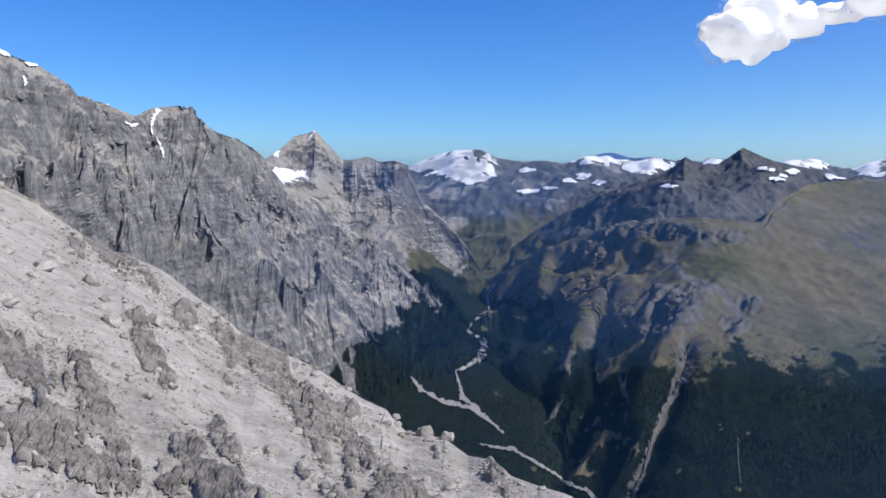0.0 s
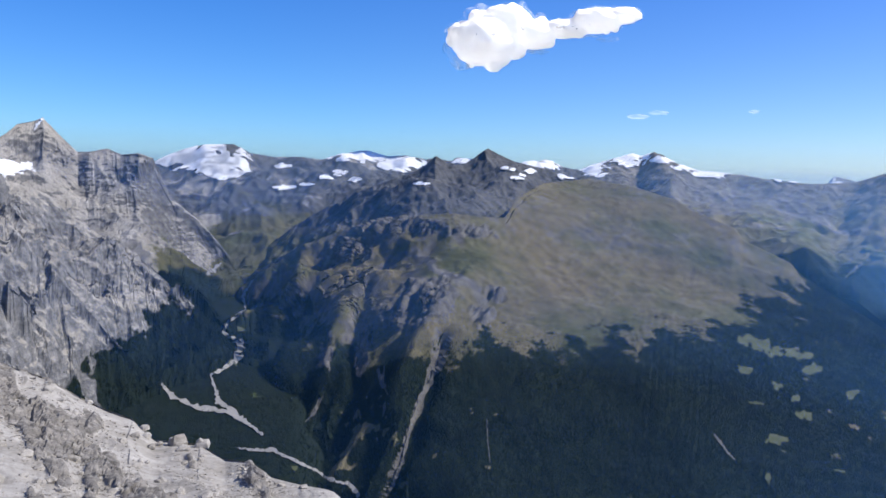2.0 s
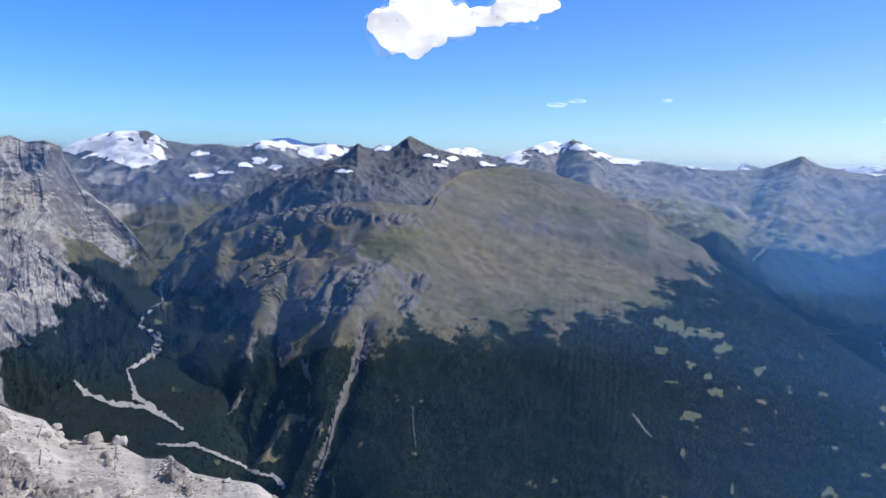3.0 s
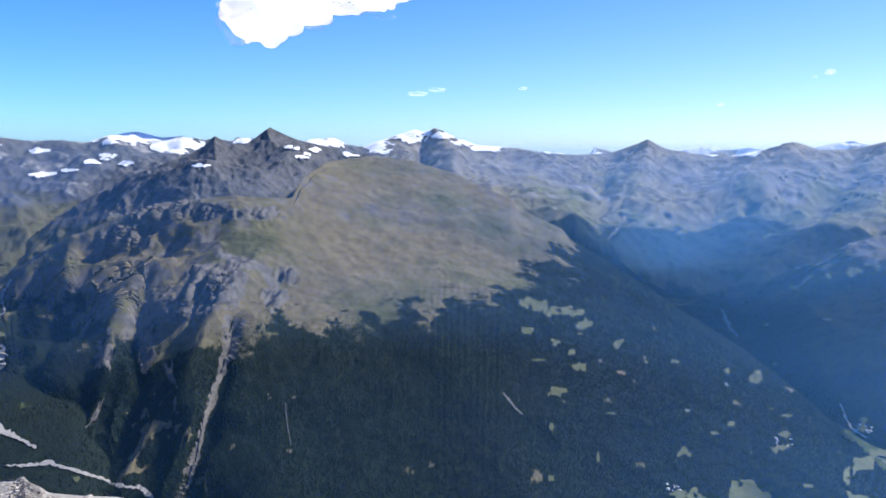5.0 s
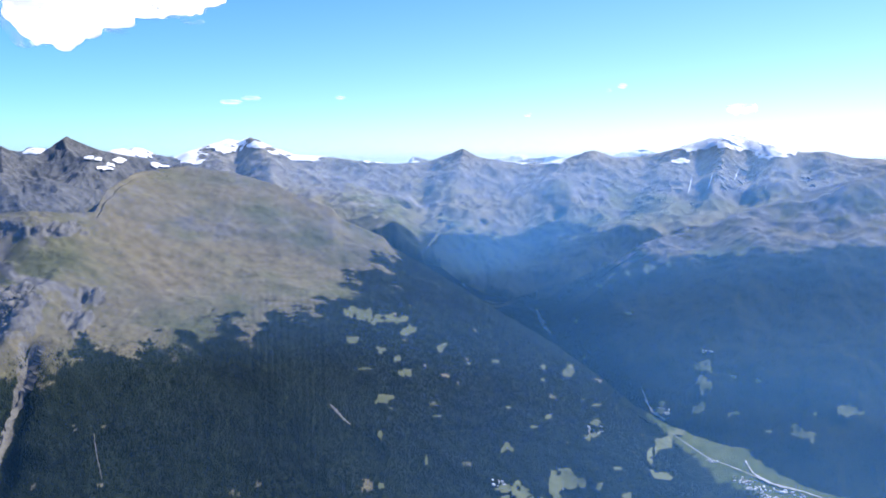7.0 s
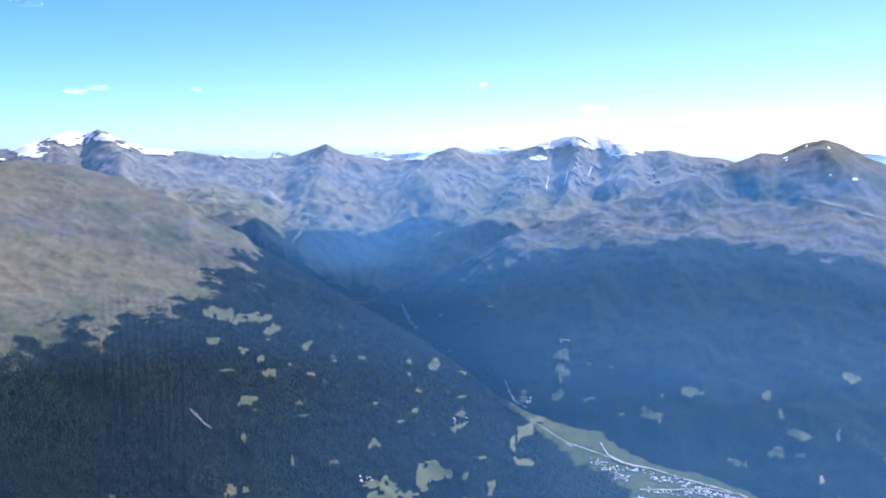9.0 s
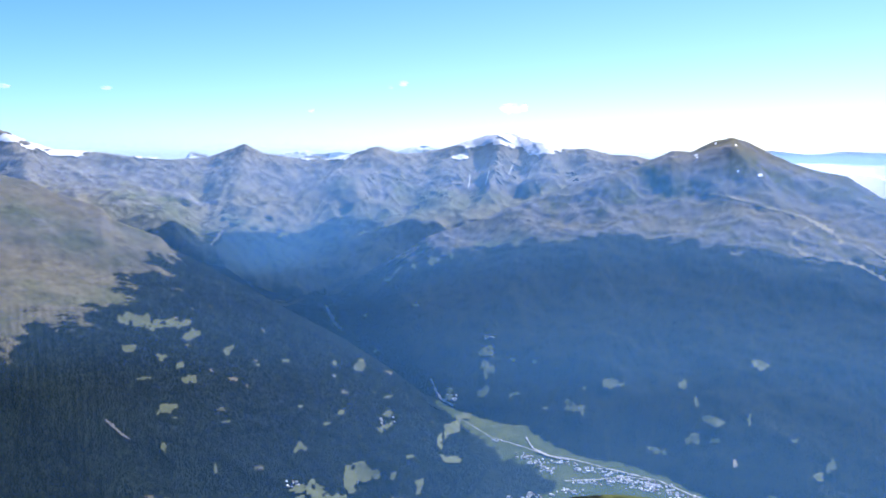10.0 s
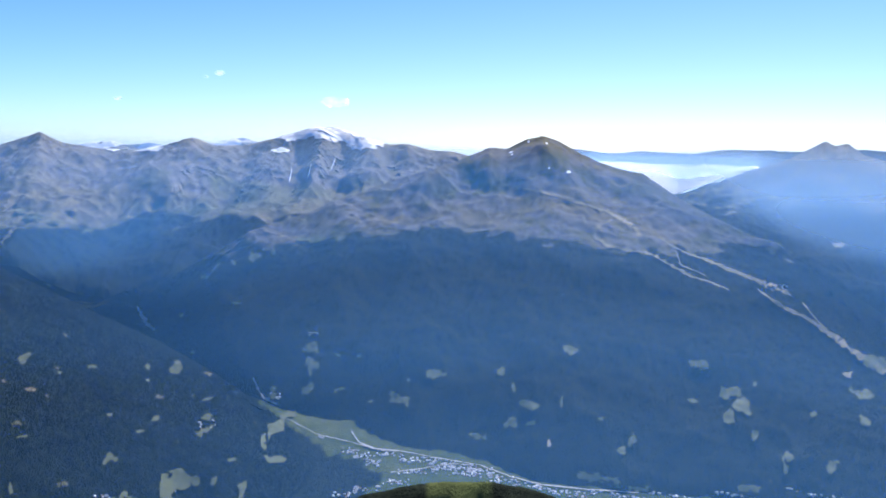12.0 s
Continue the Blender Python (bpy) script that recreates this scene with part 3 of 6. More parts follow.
# ---- near rocky slope below the lookout ----
a = np.append(spread((-75, -33, 0.8), (-33, 14, 0.09), (14, 284.5, 2.0)), 285.0)
FRONT_INNER = [(-75, 88.3, -0.05), (285, 88.3, -0.05)]
FRONT_FEET = [(-75, -40, 2.2), (285, -40, 2.2)]
FRONT_NEAR = [(-75, -10, 50), (-38, -27, 62), (-20, -28, 66), (10, -33, 60), (24, -39, 50), (125, -45, 40), (200, -25, 40), (285, -10, 50)]
FRONT_MIDDLE = [(-75, 0, 90), (-38, -9, 160), (-30, -13, 190), (-15, -19, 195), (0, -24.5, 160), (10, -28.5, 125), (24, -35, 85), (125, -43, 48), (200, -15, 70), (285, 0, 90)]
FRONT_EDGE += [(200, -8, 110), (285, 8, 120)]
P, V = sheet(a, [FRONT_INNER, FRONT_FEET, FRONT_NEAR, FRONT_MIDDLE, FRONT_EDGE], [2, 10, 130, 160], 0, (160, 330))
reach = np.maximum(np.linalg.norm(P[..., :2], axis=-1), 0.5)
U, W = np.radians(a)[None, :] * 9.4 + 0 * reach, np.log(reach)
c45, s45 = math.cos(radians(24)), math.sin(radians(24))
flow = np.stack([(U * c45 - W * s45) * 0.34, U * s45 + W * c45, 0 * U], -1)
even = np.stack([U, W, 0 * U], -1)
crags = smooth(0.72, 0.84, mottle(flow, 0.5, 4, 41, 0.5) + 0.35 * mottle(even, 0.14, 3, 42))
ragged = 0.5 * mottle(flow, 0.2, 4, 44) + 0.35 * mottle(even, 0.07, 3, 45)
for b, e, w, h in [(-29.8, -13.5, 1.51, 2.52), (-28.7, -18.7, 2.87, 2.02), (-24.6, -20.9, 2.42, 1.61), (-25.4, -15.5, 0.79, 2.52), (-24.1, -18.4, 0.91, 2.02), (-21.5, -14.0, 0.85, 2.02), (-22.2, -11.8, 0.79, 0.67), (-18.6, -10.9, 1.03, 0.74), (-16.3, -11.9, 0.54, 0.50), (-14.8, -12.8, 1.03, 0.61), (-12.4, -14.0, 1.27, 0.87), (-10.1, -16.5, 1.09, 0.81), (-7.4, -17.4, 1.03, 0.67), (-5.5, -20.2, 1.03, 1.55), (-3.9, -22.6, 0.79, 1.48), (4.3, -22.6, 0.67, 1.21), (-2.2, -23.6, 1.21, 0.81), (-20.1, -21.9, 0.73, 0.47), (-23.3, -6.3, 1.21, 1.21)]:
    crags = np.maximum(crags, smooth(1.1, 0.85, np.hypot((a[None, :] - b + 0.55 * (angle_of(P) - e)) / w, (angle_of(P) - e) / h) + ragged))
d = 0.046 * ridged((flow / 1.3).reshape(-1, 3), 3, 21, 0.45).reshape(U.shape) + 0.0008 * mottle(even, 0.08, 4, 31, 0.6)
crags = np.maximum(crags, smooth(0.55, 0.75, mottle(even, 0.3, 4, 43)) * (smooth(0.84, 0.95, V) * (V < 1.001))[:, None])
bend = np.stack([U + 0.05 * mottle(even, 0.15, 3, 61), W + 0.05 * mottle(even, 0.15, 3, 62)], -1)
blocks = 0
for size, high, tilt in ((0.3, 1.0, 0.45), (0.14, 0.6, -0.6)):
    cu = np.floor((bend[..., 0] + tilt * bend[..., 1]) / size).astype(np.int64)
    cw = np.floor((bend[..., 1] - tilt * bend[..., 0]) / (0.3 * size)).astype(np.int64)
    blocks = blocks + high * lattice(cu, cw, 0 * cu, 63)
d += blur(crags, 1) * (0.007 + 0.003 * blocks + 0.009 * ridged((even * [1, 2.6, 1] / 0.24).reshape(-1, 3), 5, 51, 0.6).reshape(U.shape))
d *= reach * smooth(30, 55, reach)
P = P + normals(P) * (d * (1 - 0.6 * smooth(0.93, 1, V) * (V < 1.02))[:, None])[..., None]
N = np.abs(normals(P)[..., 2])
FRONT = solid("rocky_slope", P, (0 * crags, 0 * crags, 0 * crags, smooth(0.42, 0.74, N + 0.1) * (1 - 0.7 * crags)), M_NEAR,
              "pale grey limestone slope of scree and broken crags", "mountain slope")
FRONT_P = P


def clumps(hit, least):
    """Connected patches of a mask, the larger ones."""
    left, out = set(map(tuple, np.argwhere(hit))), []
    while left:
        seed = left.pop()
        got, queue = [seed], [seed]
        while queue:
            i, j = queue.pop()
            for n in ((i + 1, j), (i - 1, j), (i, j + 1), (i, j - 1)):
                if n in left:
                    left.discard(n)
                    got.append(n)
                    queue.append(n)
        if len(got) >= least:
            out.append(got)
    return out


def rubble(P, crags, reach, count, seed):
    """Loose stones, thickest round the crags and in the runnels."""
    rng = np.random.default_rng(seed)
    close = blur(crags, 10) * 2 + smooth(0.1, 0.5, mottle(flow, 0.35, 4, 46))
    much = (0.08 + close) * (crags < 0.4) * (reach > 56) * ((a > -33) & (a < 10))[None, :] * (V < 0.985)[:, None]
    much[-1], much[:, -1] = 0, 0
    pick = rng.choice(much.size, count, p=(much / much.sum()).ravel())
    i, j = np.unravel_index(pick, much.shape)
    u, v = rng.random((2, count, 1))
    base = P[i, j] * (1 - u) + P[i + 1, j] * u + (P[i, j + 1] - P[i, j]) * v
    size = np.linalg.norm(base, axis=-1) * 0.0011 * rng.lognormal(0, 0.5, count)
    box = np.array([(x, y, z) for x in (-1, 1) for y in (-1, 1) for z in (-0.6, 0.7)], float)
    corners = base[:, None, :] + box[None] * rng.uniform(0.45, 1.15, (count, 8, 3)) * size[:, None, None]
    quad = np.array([(0, 1, 3, 2), (4, 6, 7, 5), (0, 4, 5, 1), (2, 3, 7, 6), (0, 2, 6, 4), (1, 5, 7, 3)])
    faces = (quad[None] + 8 * np.arange(count)[:, None, None]).reshape(-1, 4)
    me = bpy.data.meshes.new("rubble")
    me.from_pydata(corners.reshape(-1, 3).tolist(), [], faces.tolist())
    me.attributes.new("cover", "FLOAT_COLOR", "POINT").data.foreach_set("color", np.tile([0, 0, 0, 0.7], 8 * count).astype(np.float32))
    me.materials.append(M_NEAR)
    return tagged(new("rubble", me), "loose grey limestone rubble on the scree", "rubble", kind="stuff")


rubble(P, crags, reach, 9000, 47)
inside = (crags > 0.6) & (reach > 58) & (a > -33)[None, :] & (a < 12)[None, :] & (V < 1)[:, None]
for got in clumps(inside, 60):
    mask = np.zeros(inside.shape)
    mask[tuple(np.array(got).T)] = 1
    part("crag", P, mask, M_NEAR, FRONT, "", 0.25, soften=-1)

# ---- limestone massif ----
a = spread((-75, -33, 0.8), (-33, 5.2, 0.085))
P, V = sheet(a, [MASSIF_FOOT, MASSIF_MID, MASSIF_CREST], [110, 170])
P = relief(P, V, 90, 420, ridged, 0.06, 0.5, 3, 5, 0.5, 70, 0.6, 0.7)
P = erode(P, V, 24, 1.7, (80, 150), 8, 26, 0.018, 6, 0.12)
P = relief(P, V, 15, 50, ridged, 0.5, 0.35, 4, 7, 0.6)
P = recrest(P, V, a, MASSIF_CREST)
N, z, el = np.abs(normals(P)[..., 2]), P[..., 2], angle_of(P)
n1 = mottle(P, 90, 5, 12)
WOODLINE = [(-75, -30), (-11, -17), (-9, -15), (-7, -13.6), (-5, -12.6), (-3.5, -10), (0, -8.8), (6, -8.8)]
wood = smooth(0.5, -0.6, el - along(WOODLINE, a)[None, :] + 1.9 * n1)
snow = smooth(0.35, 0.6, mottle(P * [1, 1, 0.6], 60, 4, 77)) * smooth(4.5, 6.5, el + n1) * smooth(-8, -12, a)[None, :]
wood = wood * (1 - 0.95 * smooth(0.1, 0.55, mottle(P, 75, 5, 15)) * smooth(-1.5, -4.5, a)[None, :])
MASSIF = solid("limestone_massif", P, (wood, 0 * z, 0 * z, smooth(0.44, 0.66, N + 0.12 * n1)), M_LIME,
               "grey limestone massif with gullies, ledges and a few snow patches", facets=True)
MASSIF_P, MASSIF_WOOD = P, wood

# ---- layered ridge with the pointed peak ----
a = spread((-30, 4.2, 0.1))
P, V = sheet(a, [LAYERED_FOOT, LAYERED_MID, LAYERED_CREST], [90, 140])
P = relief(P, V, 90, 520, ridged, 0.05, 0.6, 3, 55, 0.5, 110, 0.6, 0.7)
P = erode(P, V, 19, 1.2, (60, 200), 8, 24, 0.018, 56, 0.1)
P = relief(P, V, 7, 60, ridged, 0.3, 1.2, 4, 57, 0.6)
P = recrest(P, V, a, LAYERED_CREST)
N, z, el = np.abs(normals(P)[..., 2]), P[..., 2], angle_of(P)
n1 = mottle(P, 120, 5, 13)
PEAK = solid("pointed_peak", P, (smooth(-7.5, -9.5, el + n1), 0.75 * smooth(-5.5, -8, el + 1.5 * n1), 0 * z, smooth(0.45, 0.7, N + 0.1 * n1)), M_LAYER,
             "pointed grey peak with layered walls above a snowfield", facets=True)
PEAK_P, PEAK_N = P, n1

# ---- glacier range ----
a = spread((-14, 29, 0.12))
P, V = sheet(a, [GLACIER_FOOT, GLACIER_MID, GLACIER_CREST], [90, 110])
P = relief(P, V, 90, 500, ridged, 0.03, 0.6, 3, 65)
P = erode(P, V, 20, 1.0, (60, 200), 8, 20, 0.018, 66, 0.08)
P = relief(P, V, 14, 70, ridged, 0.4, 0.6, 4, 67, 0.6)
P = recrest(P, V, a, GLACIER_CREST)
z, el = P[..., 2], angle_of(P)
n1 = mottle(P, 160, 5, 14)
GLACIERS = solid("glacier_range", P, (0 * z, smooth(-3.0, -5.2, el + 1.2 * n1), 0 * z, 0.6 * smooth(0, 0.6, n1)), M_SCHIST,
                 "distant dark range with white glaciers and snow patches")
GLACIERS_P, GLACIERS_N = P, n1

# ---- dark pyramid ----
a = spread((3, 33.5, 0.1))
P, V = sheet(a, [PYRAMID_FOOT, PYRAMID_CREST], [150])
P = relief(P, V, 40, 420, ridged, 0.05, 0.6, 3, 75, 0.5, 215, 0.7, 0.6)
P = erode(P, V, 20, 1.1, (60, 180), 8, 22, 0.018, 76, 0.08)
P = relief(P, V, 12, 60, ridged, 0.4, 0.6, 4, 77, 0.6)
P = recrest(P, V, a, PYRAMID_CREST)
z, el = P[..., 2], angle_of(P)
n1 = mottle(P, 130, 5, 15)
PYRAMID = solid("dark_pyramid_peak", P, (0 * z, 0.75 * smooth(-3.5, -6, el + 1.2 * n1), 0 * z, 0 * z), M_SCHIST, "dark pyramid-shaped rock peak with a long ridge")
PYRAMID_P, PYRAMID_N = P, n1

# ---- the alp: turf above, forest below ----
a = spread((2.5, 74, 0.12))
P, V = sheet(a, [ALP_FOOT, ALP_BREAK, ALP_SHOULDER, ALP_CREST], [90, 90, 95])
ruff = smooth(25, 13, a)[None, :, None]
for high, half, line in [
    (-30, 0.8, [(12.7, -9.4), (11.9, -11.8), (11.8, -15.2), (10.6, -18.6), (8.6, -21.6)]),
    (-22, 0.6, [(18.1, -13.5), (15.6, -20.3), (13.6, -25.0)]),
    (-32, 1, [(14.3, -7.3), (9.4, -8.9), (7.0, -12.1), (5.1, -14.4)]),
    (34, 0.9, [(19.7, -4.5), (17.1, -5.4), (14.8, -6.5), (11.2, -8.3), (7.8, -10.5), (5.7, -13.3)]),
    (28, 0.7, [(19.8, -8.9), (18.1, -11.4), (16.0, -13.9), (14.4, -17.6)]),
    (24, 0.6, [(10.6, -12.2), (9.4, -15.4), (7.8, -19.2)]),
]:
    P[..., 2] += high * strokes(P, [(1.6 * half, line)], 83, 0.3) * smooth(1.0, 0.84, V)[:, None]
Q = relief(P, V, 90, 420, ridged, 0.05, 0.6, 3, 85, 0.5, 218, 0.7, 0.6)
low = 0.28 * smooth(0.6, 0.35, V)[:, None, None] * smooth(66, 58, a)[None, :, None]
P = P + (Q - P) * np.maximum(0.12 + 0.88 * ruff, low)
P = erode(P, V, 16, 1.1, (50, 160), 8, 26, 0.02, 86, 0.1, np.maximum(0.36 + 0.64 * ruff[..., 0] - 0.16 * smooth(0.6, 0.35, V)[:, None], low[..., 0]))
P = relief(P, V, 3.0, 70, fbm, 0.3, 0.8, 5, 84, 0.55, None, 0.5, 0.95)
cliff = 0
for b, e, w, h in [(17.1, -10.2, 2.52, 1.76), (20.9, -11.5, 1.09, 0.92), (14.0, -4.8, 3.99, 0.76), (11.1, -6.5, 1.68, 0.76), (9.3, -14.6, 1.01, 1.09), (12.1, -14.8, 0.67, 1.89), (19.9, -5.1, 2.10, 0.59), (14.5, -11.5, 1.68, 0.92), (22.1, -9.6, 1.01, 0.67)]:
    cliff = np.maximum(cliff, smooth(1.15, 0.55, np.hypot((bearing_of(P) - b) / w, (angle_of(P) - e) / h) + 0.4 * mottle(P, 60, 4, 88)))
h = np.array([math.sin(radians(218)), math.cos(radians(218)), 0])
q = (P - 0.8 * (P @ h)[..., None] * h) * [1, 1, 0.3]
P = P + normals(P) * (cliff * (8 + 26 * ridged((q / 34).reshape(-1, 3), 5, 89, 0.62).reshape(cliff.shape) + 18 * ridged((q / 15).reshape(-1, 3), 3, 90, 0.6).reshape(cliff.shape)))[..., None]
P = recrest(P, V, a, ALP_CREST)
z, el = P[..., 2], angle_of(P)
N = np.abs(normals(P)[..., 2])
n1 = mottle(P, 110, 5, 16)
TREELINE = [(-4, -9.8), (6, -12), (8.7, -13), (11.6, -14.7), (17.1, -15.2), (21, -14.1), (27.6, -13.8), (31, -12.6), (33.5, -12), (37.8, -11.6), (39.9, -10.7), (42, -9.2), (43.2, -7.7), (43.6, -6.8), (52, -8.5), (74, -10)]
tl = along(TREELINE, a)[None, :]
wood = smooth(2.8, -2.0, el - tl + 1.3 * n1 + 1.5 * mottle(P * [1, 1, 0.5], 50, 5, 87, 0.65))
SCREE = strokes(P, [(0.45, [(18.4, -12.7), (17.7, -14.7), (16.1, -18.8), (15.1, -21.5), (13.6, -25.0)]), (0.5, [(15.9, -6.5), (17.6, -8.1), (20.2, -8.9), (21.7, -11.4)]), (0.22, [(9.1, -13.8), (9.6, -15.4)]), (0.2, [(9.0, -17.4), (8.3, -18.9)]), (0.3, [(13.3, -15.5), (13.8, -16.7)])], 81)
LUSH = strokes(P, [(0.35, [(12.1, -19.6), (11.0, -21.2), (9.9, -22.6)])], 82, 0.9)
wood = wood * smooth(0.6, 0.3, SCREE) * smooth(0.6, 0.2, LUSH) * (1 - 0.8 * cliff)
outcrop = smooth(0.25, 0.5, mottle(P * [1, 1, 0.5], 65, 5, 301, 0.6)) * smooth(-9, -5, el)
turf = (1 - 0.55 * outcrop) * smooth(0.5, 0.78, N + 0.18 * n1 + 0.15 * (1 - ruff[..., 0])) * (1 - 0.85 * cliff) * smooth(0.6, 0.3, SCREE)
ALP = solid("grassy_mountain", P, (smooth(0.2, 0.85, wood), turf, 0 * z, 0.8 * SCREE), M_ALP,
            "broad mountain with brown alpine turf above dark conifer forest")
ALP_P, ALP_WOOD = P, wood

# ---- snow-patched range beyond the side valley ----
a = spread((22, 88, 0.12))
P, V = sheet(a, [SNOWPEAK_FOOT, SNOWPEAK_MID, SNOWPEAK_CREST], [100, 120])
for high, half, line in [
    (38, 1.0, [(67.0, 1.0), (66.4, -0.8), (66.2, -2.6)]), (32, 1.0, [(69.4, 0.3), (70.4, -1.0), (70.8, -2.4)]), (-44, 1.0, [(65.2, 0.2), (64.7, -1.4), (64.4, -3.0)]),
    (-40, 0.9, [(68.2, 0.4), (68.2, -1.0), (68.0, -2.6)]), (-36, 1.0, [(61.5, -0.8), (60.5, -2.2), (59.5, -3.6)]), (30, 1.0, [(57.8, 0.1), (57.0, -1.6), (56.0, -3.4)]),
    (34, 1.0, [(48.3, 0.2), (48.0, -1.6), (47.6, -3.4)]), (-34, 1.0, [(45.6, -1.0), (45.2, -2.4), (45.0, -4.0)]), (40, 0.9, [(33.0, 1.0), (33.6, -1.0), (34.4, -2.4)]), (-40, 0.9, [(31.6, 0.4), (32.0, -1.6)]),
]:
    P[..., 2] += high * strokes(P, [(1.4 * half, line)], 98, 0.35) * smooth(1.0, 0.84, V)[:, None]
P = relief(P, V, 70, 450, ridged, 0.04, 0.5, 3, 95, 0.5, 235, 0.7, 0.6)
P = erode(P, V, 19, 0.95, (50, 260), 8, 30, 0.018, 96, 0.12)
P = relief(P, V, 10, 70, ridged, 0.4, 0.6, 4, 97, 0.6)
P = recrest(P, V, a, SNOWPEAK_CREST)
z, el = P[..., 2], angle_of(P)
n1 = mottle(P, 140, 5, 17)
RANGE = solid("snow_patched_range", P, (smooth(-4.9, -6.5, el + 1.2 * n1), smooth(-1.8, -4, el + 1.3 * n1), 0 * z, 0.4 * smooth(0.0, 0.7, n1)), M_FAR,
              "long grey-green range with thin snow patches on its peaks")
RANGE_P, RANGE_N = P, n1

# ---- ski mountain above the town ----
a = spread((50, 120, 0.13))
P, V = sheet(a, [SKI_FOOT, SKI_MID, SKI_CREST], [100, 110])
for high, half, line in [
    (-26, 0.8, [(86.3, -2.8), (88.3, -3.3), (90.4, -3.8)]), (-26, 0.9, [(77.2, -2.6), (78.9, -3.0), (81.4, -3.1)]), (22, 0.8, [(82.9, 0.2), (84.2, -1.8), (86.4, -4.2)]), (20, 0.8, [(79.6, -0.3), (78.0, -1.6), (74.7, -3.3)]), (-18, 0.8, [(72.2, -3.6), (69.7, -4.9)]),
]:
    P[..., 2] += high * strokes(P, [(1.5 * half, line)], 109, 0.35) * smooth(1.0, 0.84, V)[:, None]
P = relief(P, V, 50, 420, ridged, 0.04, 0.6, 3, 105, 0.5, 265, 0.6, 0.7)
P = erode(P, V, 17, 0.9, (50, 220), 8, 28, 0.018, 106, 0.08)
P = relief(P, V, 6, 55, ridged, 0.9, 0.8, 4, 108, 0.6, None, 0.7, 0.95)
P = recrest(P, V, a, SKI_CREST)
z, el = P[..., 2], angle_of(P)
n1 = mottle(P, 120, 5, 18)
TREELINE2 = [(50, -9), (60, -8), (66, -7), (72, -6), (80, -6.2), (86, -6.8), (90, -7), (96, -6.5), (104, -6), (120, -6)]
wood = smooth(1.3, -1.3, el - along(TREELINE2, a)[None, :] + 0.5 * n1 + 0.7 * mottle(P, 45, 4, 107))
SKI = solid("ski_mountain", P, (smooth(0.2, 0.85, wood), smooth(-0.5, 0.2, n1 + 0.1) * (1 - 0.9 * smooth(0.2, 0.45, mottle(P * [1, 1, 0.5], 70, 5, 302, 0.6))), 0 * z, 0.7 * smooth(0.3, 0.6, mottle(P * [1, 1, 0.5], 90, 5, 303, 0.6))), M_ALP,
            "big mountain with bare brown top and forested lower slopes")
SKI_P, SKI_WOOD = P, wood

# ---- eastern massif, distant range ----
a = spread((84, 125, 0.12))
P, V = sheet(a, [EAST_FOOT, EAST_CREST], [150])
P = relief(P, V, 90, 450, ridged, 0.05, 0.5, 3, 115, 0.5, 240, 0.6, 0.6)
P = erode(P, V, 20, 1.0, (50, 220), 8, 26, 0.018, 116, 0.08)
P = recrest(P, V, a, EAST_CREST)
z, el = P[..., 2], angle_of(P)
n1 = mottle(P, 140, 5, 19)
solid("twin_topped_massif", P, (smooth(-2.5, -4.0, el + 0.9 * n1), smooth(-1.0, -2.5, el + n1), 0 * z, 0 * z), M_FAR,
      "hazy massif with twin rocky tops above forest")
a = spread((80, 125, 0.2))
FAR_FOOT = [(80, -1.2, 4800), (125, -1.2, 4800)]
P, V = sheet(a, [FAR_FOOT, DISTANT_CREST], [24], 0, (40, 100))
P = relief(P, V, 30, 160, ridged, 0.6, 0.6, 4, 125)
# Pale cover all over lightens the range, haze put into its colour.
solid("distant_range", P, (0 * P[..., 0], 0 * P[..., 0], 0 * P[..., 0], 0 * P[..., 0] + 0.9), M_FAR, "far blue mountain range on the horizon")

a = spread((44, 66, 0.12))
P, V = sheet(a, [[(44, -1.5, 4500), (66, -1.5, 4500)], FIRN_CREST], [40], 0, (60, 120))
P = relief(P, V, 40, 160, ridged, 0.25, 0.6, 5, 127)
n1 = mottle(P, 120, 4, 128)
solid("distant_snow_range", P, (0 * n1, 0 * n1, smooth(-0.35, 0.1, n1), 0 * n1), M_FAR, "far snow-covered range on the horizon")

# ---- near wooded spur ----
a = spread((58, 100, 0.2))
SPUR_FOOT = [(58, -50, 280), (75, -42, 300), (100, -48, 280)]
P, V = sheet(a, [SPUR_FOOT, SPUR_CREST], [60], 30, (120, 200))
P = relief(P, V, 12, 60, fbm, 0.15, 1, 5, 135)
n1 = mottle(P, 40, 4, 20)
open_ground = smooth(3.5, 1.5, np.abs(bearing_of(P) - 77.5)) * (V > 0.7)[:, None]
solid("wooded_spur", P, (1 - open_ground, 0 * n1 + 1, 0 * n1, 0 * n1), bpy.data.materials["valley_meadow"], "wooded spur with a small green clearing", "hill")

# ---- snow ----
m, nt, nodes, links = shader("snow")
pos = nodes.new("ShaderNodeNewGeometry").outputs["Position"]
links.new(ramp(nt, noise_at(nt, pos, 0.02, 6, 0.6), [(0.3, (0.80, 0.83, 0.87)), (0.6, (0.93, 0.94, 0.96))]), nodes["Principled BSDF"].inputs["Base Color"])
nodes["Principled BSDF"].inputs["Roughness"].default_value = 0.7
M_SNOW = m


FINE = {}


